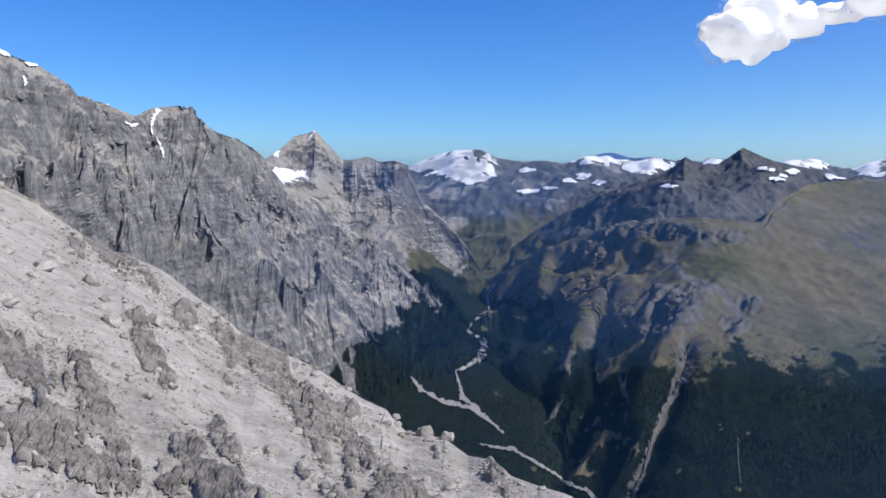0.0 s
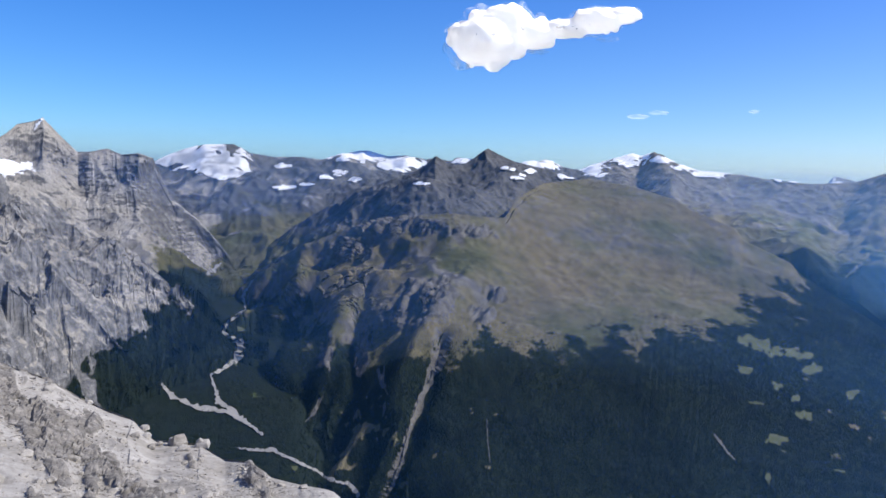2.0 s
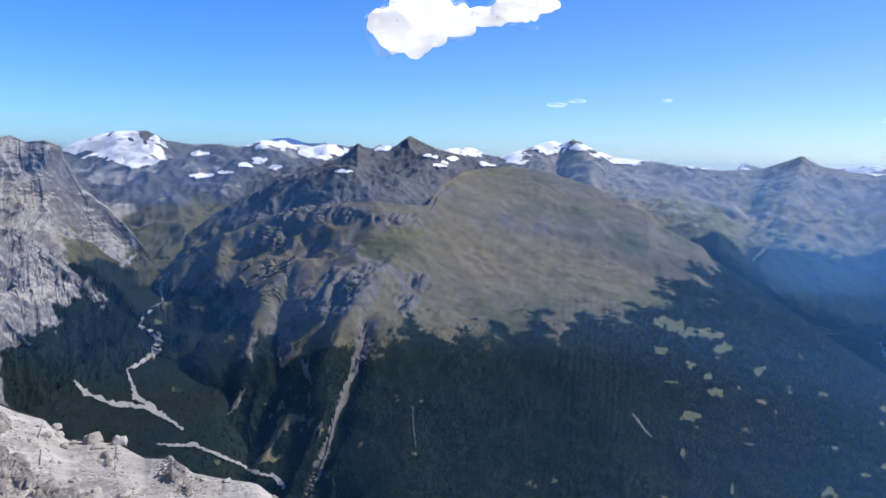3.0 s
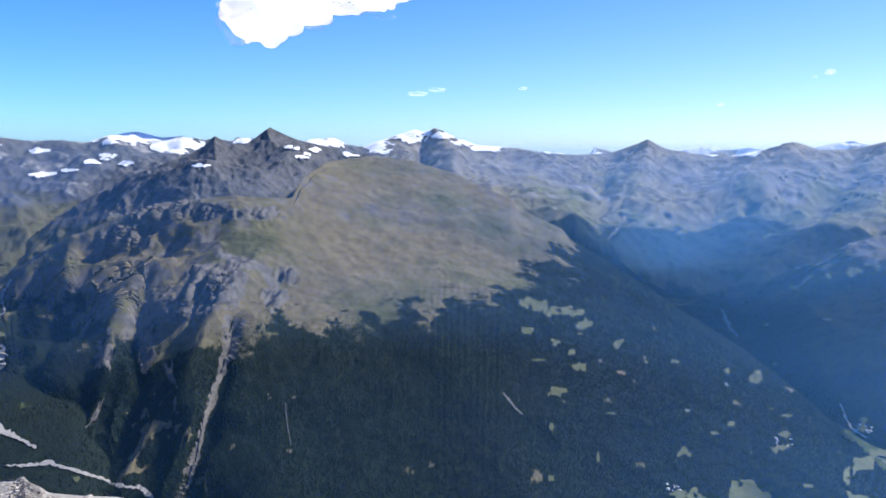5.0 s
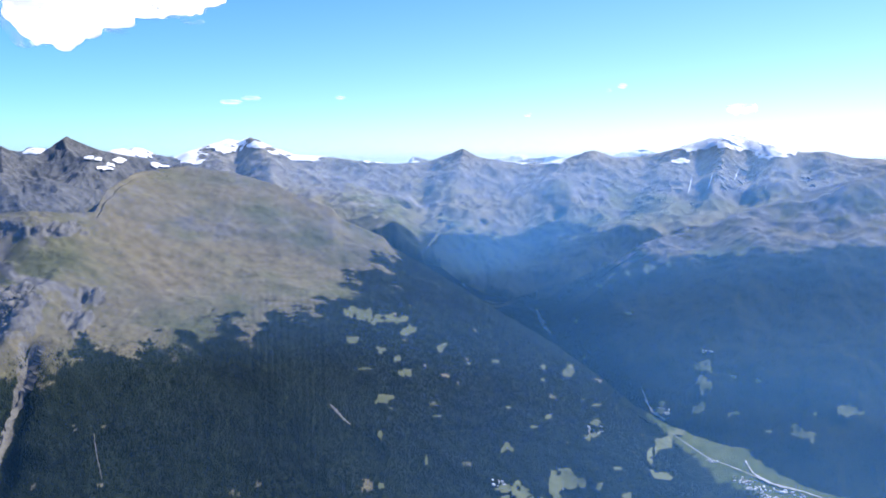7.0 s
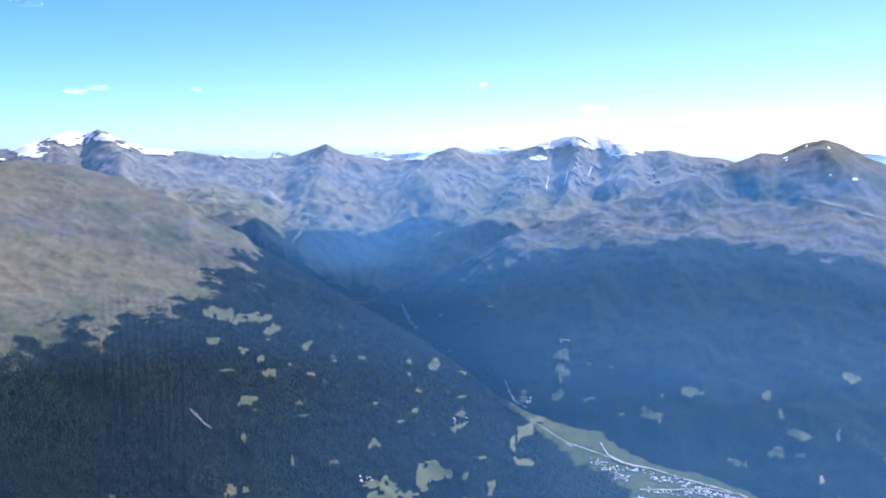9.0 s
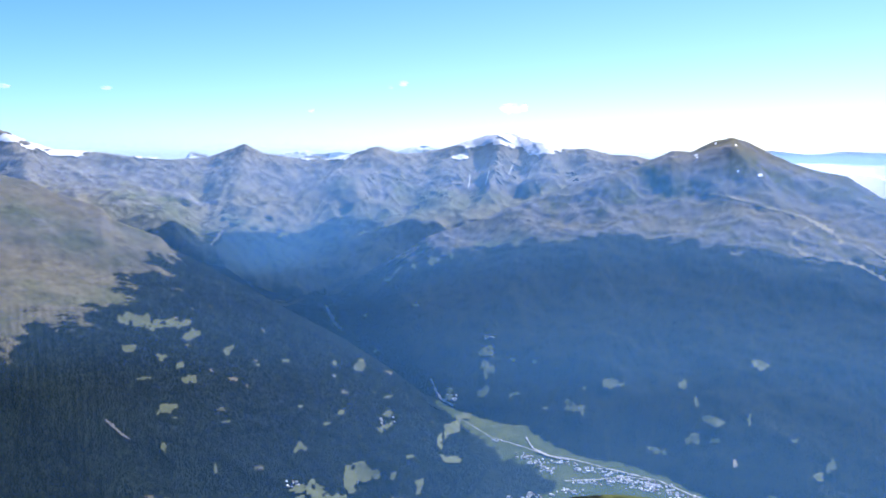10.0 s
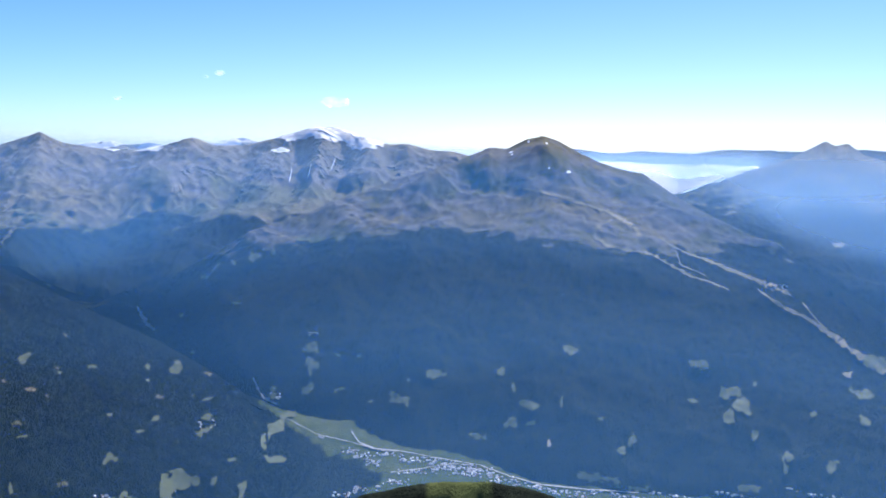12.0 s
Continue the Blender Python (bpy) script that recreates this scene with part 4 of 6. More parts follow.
def snowfields(P, n1, parent, fields, label):
    """Snow patches round (bearing, angle) centres, with half sizes in degrees."""
    A, el = bearing_of(P), angle_of(P)
    FINE[id(parent)] = mottle(P * [1, 1, 0.7], 30, 4, 91, 0.65)
    for b, e, w, h in fields:
        d = np.hypot((A - b) / w, (el - e) / h)
        rough = (0.3 * n1 + 0.45 * FINE[id(parent)]) * (0.9 if w > 1.0 else 1.3)
        hit = (d + rough < 0.95) & (d < 1.25)
        start = np.argwhere(hit & (d < 1.2))
        if not len(start):
            continue
        best = start[np.argmin(d[tuple(start.T)])]
        kept, queue = {tuple(best)}, [tuple(best)]
        while queue:
            i, j = queue.pop()
            for n in ((i + 1, j), (i - 1, j), (i, j + 1), (i, j - 1)):
                if n not in kept and 0 <= n[0] < hit.shape[0] and 0 <= n[1] < hit.shape[1] and hit[n]:
                    kept.add(n)
                    queue.append(n)
        mask = np.zeros(hit.shape)
        mask[tuple(np.array(list(kept)).T)] = 1
        part("snowfield", P, mask, M_SNOW, parent, label, 6.0 if P[0, 0, 1] > 2500 else 3.0, soften=5)


snowfields(MASSIF_P, mottle(MASSIF_P, 30, 4, 93), MASSIF, [
    (-29.2, 6.59, 0.55, 0.25), (-27.6, 5.99, 0.59, 0.21), (-24.7, 4.35, 0.38, 0.13), (-23.3, 3.52, 0.34, 0.17),
], "bright old snow in gullies")
snowfields(PEAK_P, PEAK_N, PEAK, [
    (-11.6, -1.26, 2.02, 0.63), (-12.1, 0.36, 0.34, 0.29), (-6.8, -0.12, 0.34, 0.17),
], "white snowfield below the peak")
snowfields(GLACIERS_P, GLACIERS_N, GLACIERS, [
    (0.6, -0.27, 2.86, 1.09), (2.1, -0.58, 1.89, 1.01), (-1.1, -0.28, 1.43, 0.59), (1.9, -1.33, 1.43, 0.50), (6.2, -0.67, 0.59, 0.21),
    (6.5, -2.20, 0.92, 0.17), (7.7, -1.93, 0.67, 0.13), (9.3, -1.42, 0.50, 0.17), (10.1, -1.04, 0.50, 0.13), (11.4, -1.51, 0.50, 0.17),
    (5.0, -1.30, 0.42, 0.13), (11.9, 0.20, 3.11, 0.55), (14.5, -0.22, 2.10, 0.59), (19.2, 0.03, 0.84, 0.38), (25.5, 0.04, 1.09, 0.50),
    (10.1, -1.00, 0.59, 0.25), (24.5, 0.08, 1.05, 0.42),
], "white glacier and firn")
snowfields(PYRAMID_P, PYRAMID_N, PYRAMID, [
    (16.3, -1.72, 0.59, 0.13), (23.2, -1.05, 0.59, 0.13), (24.0, -0.54, 0.50, 0.17), (22.4, -0.37, 0.34, 0.13), (26.9, -0.76, 0.59, 0.13),
    (23.7, -0.85, 0.42, 0.13), (22.8, -0.46, 0.34, 0.13), (26.8, -0.88, 0.59, 0.17), (16.8, -0.43, 0.34, 0.13),
], "thin snow patches")
snowfields(RANGE_P, RANGE_N, RANGE, [
    (28.6, -0.18, 1.89, 0.76), (31.1, 0.54, 1.68, 0.67), (33.6, 0.55, 1.09, 0.34), (35.2, 0.07, 1.18, 0.29), (37.0, -0.34, 1.26, 0.29),
    (48.4, -0.74, 1.09, 0.38), (41.9, -0.58, 1.01, 0.25), (64.4, 0.38, 1.01, 0.29), (67.6, 0.62, 1.70, 0.45), (64.8, 0.55, 1.40, 0.28), (66.3, 1.04, 1.68, 0.25), (68.5, 0.68, 0.59, 0.84),
    (69.0, 0.30, 0.84, 0.59), (70.4, 0.19, 0.92, 0.38), (65.8, 0.70, 1.68, 0.29), (69.1, 0.70, 1.09, 0.38), (69.7, 0.06, 0.59, 0.34),
    (64.0, -0.56, 0.76, 0.21), (52.9, -0.52, 1.18, 0.29), (54.8, -0.52, 1.09, 0.29),
], "thin snow patches near the tops")
snowfields(SKI_P, mottle(SKI_P, 60, 4, 94), SKI, [
    (83.4, -1.30, 0.17, 0.13), (83.9, -1.61, 0.21, 0.11), (84.9, -1.59, 0.21, 0.11), (80.7, -0.34, 0.13, 0.17), (83.2, 0.42, 0.13, 0.08),
    (81.9, 0.51, 0.13, 0.13),
], "small snow patch near the top")


# ---- laying things on the land ----
bpy.context.view_layer.update()
LAND = bpy.context.evaluated_depsgraph_get()


def way(b, e):
    b, e = radians(b), radians(e)
    return Vector((math.sin(b) * math.cos(e), math.cos(b) * math.cos(e), math.sin(e)))


def meet(b, e):
    """The land at a bearing and an angle from the lookout: place and normal."""
    hit, place, normal, _, ob, _ = scene.ray_cast(LAND, (0, 0, 0), way(b, e))
    return (place.copy(), normal.copy(), ob) if hit else (None, None, None)


def height_at(x, y):
    hit, place, *_ = scene.ray_cast(LAND, (x, y, 3000), (0, 0, -1))
    return place.z if hit else -700.0


def plain(name, low, high, scale, rough=0.9):
    m, nt, nodes, links = shader(name)
    pos = nodes.new("ShaderNodeNewGeometry").outputs["Position"]
    both = blend(nt, 0.5, ramp(nt, noise_at(nt, pos, scale, 6, 0.65), [(0.32, low), (0.68, high)]),
                 ramp(nt, noise_at(nt, pos, scale * 7, 4, 0.6), [(0.3, low), (0.7, high)]))
    links.new(both, nodes["Principled BSDF"].inputs["Base Color"])
    nodes["Principled BSDF"].inputs["Roughness"].default_value = rough
    return m


M_GRAVEL = plain("river_gravel", (0.20, 0.20, 0.195), (0.36, 0.355, 0.345), 0.05)
M_SCAR = plain("bare_gully", (0.065, 0.063, 0.058), (0.17, 0.163, 0.15), 0.06)
M_TRACK = plain("worn_piste", (0.135, 0.12, 0.072), (0.235, 0.205, 0.128), 0.03)
M_ROAD = plain("pale_road", (0.3, 0.3, 0.29), (0.46, 0.45, 0.43), 0.05)
M_MEADOW = plain("mown_meadow", (0.048, 0.06, 0.022), (0.092, 0.102, 0.042), 0.03)
M_HAY = plain("hayfield", (0.066, 0.084, 0.032), (0.128, 0.142, 0.064), 0.03)
M_DRY = plain("dry_meadow", (0.26, 0.22, 0.14), (0.38, 0.32, 0.21), 0.03)


OPEN = []


def ribbon(name, points, material, label, category, lift=2.5, kind="structure", seed=0, wobble=0.8):
    """A strip over the land along (bearing, angle, width in degrees)."""
    rng = random.Random(seed)
    q = np.array(points, float)
    t = np.linspace(0, len(q) - 1, 8 * (len(q) - 1) + 1)
    b, e, w = (np.interp(t, np.arange(len(q)), q[:, k]) for k in range(3))
    OPEN.extend((x, y, 0.6 * v, 0.6 * v) for x, y, v in zip(b, e, w))
    tb, te = np.gradient(b), np.gradient(e)
    n = np.hypot(tb, te) + 1e-9
    bm = bmesh.new()
    last = None
    for i in range(len(t)):
        side = []
        for s in (-1, 1):
            h = 0.5 * w[i] * (1 + wobble * rng.uniform(-1, 1.4))
            place, normal, _ = meet(b[i] - s * te[i] / n[i] * h, e[i] + s * tb[i] / n[i] * h)
            side.append(place)
        if None in side or (side[0] - side[1]).length > 400:
            last = None
            continue
        now = [bm.verts.new(p - p.normalized() * lift + Vector((0, 0, 0.6 * lift))) for p in side]
        if last and (last[0].co - now[0].co).length < 500:
            bm.faces.new((last[0], now[0], now[1], last[1]))
        last = now
    me = bpy.data.meshes.new(name)
    bm.to_mesh(me)
    bm.free()
    me.materials.append(material)
    return tagged(new(name, me), label, category, kind=kind)


def clearing(name, b, e, w, h, material, label, group, seed, lift=3.0):
    """An open patch on the land with a ragged edge, where single trees stand into it."""
    rng = random.Random(seed)
    turn, tilt = rng.uniform(0, 99), rng.uniform(-0.3, 0.3)
    nu, nv = max(10, min(44, int(w / 0.028))), max(8, min(34, int(h / 0.028)))
    u, v = np.meshgrid(np.linspace(-1.25, 1.25, nu), np.linspace(-1.25, 1.25, nv))
    spots = np.stack([(u * w / h if w > h else u) * 1.1 + turn, (v if w > h else v * h / w) * 1.1, 0 * u], -1)
    out = np.hypot(u, v + tilt * u) + 0.62 * fbm(spots.reshape(-1, 3), 4, seed, 0.65).reshape(u.shape)
    bm, at = bmesh.new(), {}

    def corner(i, j):
        if (i, j) not in at:
            place = meet(b + w * u[i, j], e + h * v[i, j])[0]
            at[i, j] = None if place is None else bm.verts.new(place - place.normalized() * lift + Vector((0, 0, 0.6 * lift)))
        return at[i, j]

    cells = 0.25 * (out[:-1, :-1] + out[1:, :-1] + out[:-1, 1:] + out[1:, 1:]) < 0.58
    for i, j in max(clumps(cells, 1), key=len, default=[]):
        q = [corner(i, j), corner(i, j + 1), corner(i + 1, j + 1), corner(i + 1, j)]
        if None not in q and max((q[0].co - c.co).length for c in q) < 160:
            bm.faces.new(q).smooth = True
            OPEN.append((b + w * u[i, j], e + h * v[i, j] - 0.05, 0.07, 0.06))
    if not bm.faces:
        bm.free()
        return None
    left, whole = set(bm.faces), []
    while left:
        queue = [left.pop()]
        for f in queue:
            near = {g for k in f.edges for g in k.link_faces} & left
            left -= near
            queue.extend(near)
        whole = max(whole, queue, key=len)
    bmesh.ops.delete(bm, geom=list(set(bm.faces) - set(whole)), context="FACES")
    bmesh.ops.delete(bm, geom=[p for p in bm.verts if not p.link_faces], context="VERTS")
    me = bpy.data.meshes.new(name)
    bm.to_mesh(me)
    bm.free()
    me.materials.append(material)
    return tagged(new(name, me), label, "meadow", group)


ribbon("river", [(4.01, -8.92, 0.11), (3.35, -9.98, 0.18), (3.53, -11.01, 0.15), (2.27, -11.87, 0.15), (1.94, -12.62, 0.18), (3.23, -13.43, 0.36), (2.99, -14.42, 0.41), (1.88, -15.18, 0.20), (1.03, -15.52, 0.13), (1.43, -16.74, 0.23), (1.52, -17.39, 0.31), (2.88, -18.33, 0.23), (3.75, -19.11, 0.20), (4.80, -19.87, 0.13)], M_GRAVEL, "pale braided river over gravel in the valley floor", "river", 2.5, seed=1)
ribbon("river", [(-2.32, -15.95, 0.11), (-1.59, -16.84, 0.26), (0.02, -17.69, 0.26), (2.09, -18.10, 0.18), (3.49, -18.95, 0.15)], M_GRAVEL, "pale gravel side stream joining the river", "river", 2.5, seed=2)
ribbon("river", [(2.91, -20.67, 0.11), (4.30, -20.87, 0.15), (5.51, -20.94, 0.20), (6.91, -21.62, 0.13), (8.43, -22.31, 0.13), (9.84, -23.10, 0.18), (11.35, -23.51, 0.23), (12.06, -24.28, 0.26)], M_GRAVEL, "pale braided river over gravel in the valley floor", "river", 2.5, seed=3)
ribbon("river", [(1.85, -7.62, 0.08), (1.22, -8.18, 0.31), (0.83, -8.50, 0.20)], M_GRAVEL, "pale gravel bed high in the valley", "river", 2.5, seed=4)
ribbon("gully", [(18.84, -12.71, 0.24), (18.44, -13.67, 0.40), (18.13, -14.71, 0.32), (17.23, -16.37, 0.40), (16.33, -18.01, 0.22), (15.69, -20.02, 0.16), (15.31, -21.99, 0.18), (14.40, -23.92, 0.22)], M_SCAR, "bare grey erosion gully down the mountainside", "gully", 3, seed=5)
ribbon("gully", [(13.77, -15.20, 0.06), (13.62, -16.42, 0.16), (14.07, -17.23, 0.06)], M_SCAR, "narrow bare gully in the forest", "gully", 3, seed=6)
ribbon("gully", [(9.20, -17.27, 0.04), (8.59, -18.49, 0.10), (7.83, -19.13, 0.04)], M_SCAR, "narrow bare gully in the forest", "gully", 3, seed=7)
ribbon("gully", [(21.70, -18.80, 0.04), (21.79, -20.18, 0.06), (22.05, -21.76, 0.03)], M_SCAR, "narrow bare gully in the forest", "gully", 3, seed=8)
ribbon("gully", [(38.27, -18.31, 0.08), (38.62, -18.66, 0.18), (38.93, -19.01, 0.12), (39.42, -19.52, 0.14), (39.81, -19.78, 0.06)], M_SCAR, "bare landslip in the forest", "gully", 3, seed=9)
ribbon("river", [(53.91, -11.53, 0.08), (54.22, -12.21, 0.20), (54.58, -12.85, 0.20), (55.02, -13.23, 0.12)], M_ROAD, "white foaming river in the side valley", "river", 8, seed=10)
ribbon("river", [(61.79, -16.87, 0.08), (62.11, -17.60, 0.12), (62.52, -18.29, 0.12), (63.51, -18.77, 0.10)], M_ROAD, "white river bending at the valley mouth", "river", 2.5, seed=11)
ribbon("road", [(63.92, -19.66, 0.03), (66.45, -21.01, 0.03), (69.25, -21.67, 0.04), (70.77, -22.08, 0.06), (72.96, -22.29, 0.05), (75.60, -22.72, 0.05), (79.12, -23.12, 0.05), (81.56, -23.81, 0.05), (83.97, -24.19, 0.06), (87.40, -24.20, 0.05), (91.17, -24.01, 0.05)], M_ROAD, "pale road through the valley", "road", 3.5, seed=12)
ribbon("snow_gully", [(-19.94, 3.52, 0.28), (-20.36, 2.74, 0.20), (-20.56, 2.27, 0.12), (-20.51, 1.58, 0.06)], M_SNOW, "narrow bright snow in a rock gully", "snow", 3, seed=21)
ribbon("snow_gully", [(-20.29, 1.47, 0.06), (-20.02, 0.90, 0.10), (-19.89, 0.43, 0.12), (-19.83, 0.01, 0.06)], M_SNOW, "narrow bright snow in a rock gully", "snow", 3, seed=22)
ribbon("snow_gully", [(-22.21, 2.42, 0.08), (-21.79, 2.17, 0.18), (-21.35, 2.33, 0.06)], M_SNOW, "narrow bright snow in a rock gully", "snow", 3, seed=23)
ribbon("snow_gully", [(-28.24, 5.11, 0.10), (-28.06, 4.76, 0.14), (-28.14, 4.51, 0.06)], M_SNOW, "narrow bright snow in a rock gully", "snow", 3, seed=24)
ribbon("snow_gully", [(-9.42, 2.05, 0.10), (-9.74, 1.64, 0.12), (-9.91, 1.28, 0.04)], M_SNOW, "narrow bright snow in a rock gully", "snow", 3, seed=25)
ribbon("river", [(69.11, -20.88, 0.08), (69.72, -21.68, 0.08), (71.12, -22.16, 0.06), (72.52, -22.29, 0.06)], M_ROAD, "pale canalised river beside the town", "river", 3, seed=13)
ribbon("road", [(72.11, -23.76, 0.04), (74.30, -23.52, 0.05), (76.92, -23.08, 0.04), (78.68, -23.18, 0.04)], M_ROAD, "pale road between the houses", "road", 3.5, seed=14)
ribbon("ski_piste", [(81.14, -2.77, 0.06), (83.27, -3.16, 0.10), (85.71, -3.82, 0.12), (87.81, -4.36, 0.18), (89.04, -4.92, 0.24), (90.16, -5.76, 0.18), (89.92, -6.43, 0.12)], M_TRACK, "tan ski piste cut through the forest", "ski piste", 2.5, seed=15)
ribbon("ski_piste", [(88.24, -4.87, 0.12), (87.10, -5.58, 0.16), (86.97, -6.24, 0.18), (87.93, -6.82, 0.20), (89.36, -7.11, 0.16), (91.04, -7.26, 0.18), (92.58, -8.05, 0.20), (93.74, -8.62, 0.18), (95.14, -8.99, 0.14), (96.49, -9.43, 0.10)], M_TRACK, "tan ski piste cut through the forest", "ski piste", 2.5, seed=16)
ribbon("ski_piste", [(91.48, -6.02, 0.08), (92.69, -6.76, 0.10), (94.85, -7.50, 0.16), (96.39, -8.02, 0.22), (97.91, -8.53, 0.24), (99.21, -8.95, 0.32), (100.50, -9.37, 0.16)], M_TRACK, "tan ski piste cut through the forest", "ski piste", 2.5, seed=17)
ribbon("ski_piste", [(98.33, -9.27, 0.12), (100.03, -10.30, 0.20), (102.04, -11.14, 0.18), (103.41, -11.98, 0.36), (104.91, -12.96, 0.28), (105.78, -13.48, 0.36), (106.56, -13.79, 0.32)], M_TRACK, "tan ski piste cut through the forest", "ski piste", 5, seed=18)
ribbon("ski_piste", [(101.24, -9.90, 0.08), (102.31, -11.07, 0.12), (102.83, -11.50, 0.12)], M_TRACK, "tan ski piste cut through the forest", "ski piste", 5, seed=19)
ribbon("ski_piste", [(92.70, -6.92, 0.08), (93.15, -7.94, 0.08), (94.93, -8.61, 0.08)], M_TRACK, "tan ski piste cut through the forest", "ski piste", 4, seed=20)
ribbon("alpine_track", [(57.90, -1.87, 0.08), (57.78, -2.59, 0.18), (56.90, -3.31, 0.24), (55.91, -3.78, 0.24), (54.94, -4.25, 0.12)], M_TRACK, "pale tongue of scree on the range", "scree", 5, seed=31)
ribbon("alpine_track", [(46.66, -5.80, 0.14), (46.25, -6.37, 0.18), (45.78, -6.86, 0.16)], M_TRACK, "pale gully cut through the far forest", "scree", 6, seed=32)
ribbon("snow_gully", [(64.63, -1.77, 0.02), (64.59, -2.26, 0.05), (64.47, -2.83, 0.02)], M_SNOW, "narrow bright snow in a rock gully", "snow", 5, seed=40)
ribbon("snow_gully", [(66.04, -1.41, 0.02), (65.92, -1.99, 0.05), (65.76, -2.48, 0.02)], M_SNOW, "narrow bright snow in a rock gully", "snow", 5, seed=41)
ribbon("snow_gully", [(67.79, -0.97, 0.02), (67.63, -1.38, 0.04), (67.47, -1.88, 0.02)], M_SNOW, "narrow bright snow in a rock gully", "snow", 5, seed=42)
ribbon("snow_gully", [(66.40, 1.20, 0.05), (67.62, 0.66, 0.12), (68.65, 0.20, 0.12), (69.68, -0.43, 0.10)], M_SNOW, "narrow bright snow in a rock gully", "snow", 5, seed=43)
ribbon("snow_gully", [(68.44, 1.17, 0.06), (69.46, 0.47, 0.12), (70.09, -0.18, 0.07)], M_SNOW, "narrow bright snow in a rock gully", "snow", 5, seed=44)


for n, (b, e, w, h) in enumerate([
    (40.4, -11.76, 2.04, 0.60), (42.2, -12.32, 2.04, 0.54), (44.2, -13.05, 1.56, 0.36),
    (40.1, -13.66, 0.82, 0.39), (42.1, -14.45, 0.72, 0.34), (43.5, -15.12, 0.48, 0.24), (41.1, -15.86, 0.97, 0.14), (43.8, -16.14, 1.06, 0.34), (42.1, -17.94, 1.16, 0.43),
    (42.9, -18.74, 0.39, 0.14), (46.6, -14.32, 0.87, 0.39), (48.8, -15.52, 0.39, 0.14), (50.9, -15.32, 0.87, 0.14), (54.3, -15.60, 0.48, 0.24), (54.6, -16.62, 0.58, 0.19),
    (56.4, -16.00, 0.48, 0.82), (57.5, -14.88, 0.39, 0.19), (57.3, -17.83, 0.39, 0.24), (58.6, -18.13, 0.87, 0.14), (55.0, -19.13, 0.39, 0.24), (51.9, -18.63, 0.29, 0.19),
    (53.9, -19.93, 0.39, 0.14), (58.6, -19.42, 0.68, 0.48), (58.0, -20.31, 1.21, 0.39), (46.5, -19.33, 0.48, 0.10), (51.9, -21.29, 1.21, 0.43), (42.0, -20.54, 0.39, 0.39),
    (45.6, -22.33, 0.19, 0.72),
]):
    clearing("meadow", b, e, w, h, M_MEADOW, "small green alpine clearing in the forest", "clearings on the mountain", 100 + n, 3)
for n, (b, e, w, h) in enumerate([
    (60.2, -22.43, 0.48, 0.19), (63.2, -20.46, 0.97, 0.68), (62.5, -21.48, 0.29, 0.87), (63.5, -22.61, 1.45, 0.39), (56.7, -23.59, 1.93, 1.06), (59.2, -23.74, 0.87, 0.48),
    (60.9, -24.57, 0.58, 0.87), (51.7, -24.32, 2.42, 0.58), (42.1, -24.08, 0.48, 0.24), (53.0, -25.11, 2.90, 0.72), (63.2, -17.87, 0.63, 0.87), (64.3, -19.62, 0.72, 0.29),
]):
    clearing("meadow", b, e, w, h, M_HAY, "green hayfield among trees above the valley", "hayfields above the valley", 200 + n, 4)
for n, (b, e, w, h) in enumerate([
    (66.4, -15.00, 0.87, 0.58), (65.8, -15.80, 0.39, 0.97), (66.4, -16.22, 0.68, 0.29), (68.1, -15.44, 0.72, 0.19), (69.8, -15.57, 0.48, 0.24), (66.0, -17.82, 1.16, 0.68),
    (68.5, -18.12, 0.97, 0.29), (70.5, -18.82, 0.39, 0.14), (72.7, -18.70, 0.87, 0.48), (75.4, -16.84, 0.87, 0.39), (72.0, -17.00, 0.29, 0.14), (73.4, -17.28, 0.14, 0.24),
    (80.4, -16.47, 0.48, 0.29), (81.5, -17.64, 0.34, 0.34), (85.5, -14.64, 0.97, 0.39), (85.1, -18.55, 0.24, 0.68), (82.6, -18.71, 0.72, 0.48), (78.8, -21.29, 1.55, 0.34),
    (81.4, -20.14, 0.68, 0.39), (82.7, -20.06, 0.63, 0.24), (95.2, -14.84, 1.06, 0.48), (97.0, -16.52, 0.77, 0.43), (98.6, -15.73, 0.48, 0.19), (98.2, -17.31, 1.06, 0.77),
    (96.9, -18.17, 0.68, 0.58), (98.9, -19.20, 0.29, 0.48), (94.5, -17.40, 0.58, 0.24), (88.2, -19.37, 0.48, 0.19), (90.5, -20.58, 0.39, 0.82), (89.8, -21.35, 0.48, 0.29),
    (88.0, -23.46, 2.17, 0.43), (91.2, -23.79, 1.06, 0.29), (100.9, -20.72, 0.68, 1.06), (100.2, -21.92, 0.39, 0.39), (98.8, -22.65, 1.26, 0.34), (104.0, -20.30, 0.58, 0.48),
    (102.5, -16.95, 0.58, 0.34), (105.5, -15.35, 1.69, 0.34), (106.3, -17.88, 1.55, 1.06), (106.1, -13.43, 1.21, 0.72),
    (63.2, -7.93, 0.72, 0.39), (61.7, -8.17, 0.68, 0.39), (60.5, -8.57, 0.39, 0.29), (66.0, -6.96, 1.84, 0.29), (58.5, -9.61, 0.82, 0.24), (50.8, -6.26, 1.06, 0.19),
    (60.8, -11.52, 0.77, 0.14), (56.8, -12.31, 0.48, 0.19), (48.4, -9.65, 0.48, 0.24),
]):
    clearing("meadow", b, e, w, h, M_HAY, "small hazy meadow in the forest below the ski runs", "clearings on the ski mountain", 300 + n, 6)
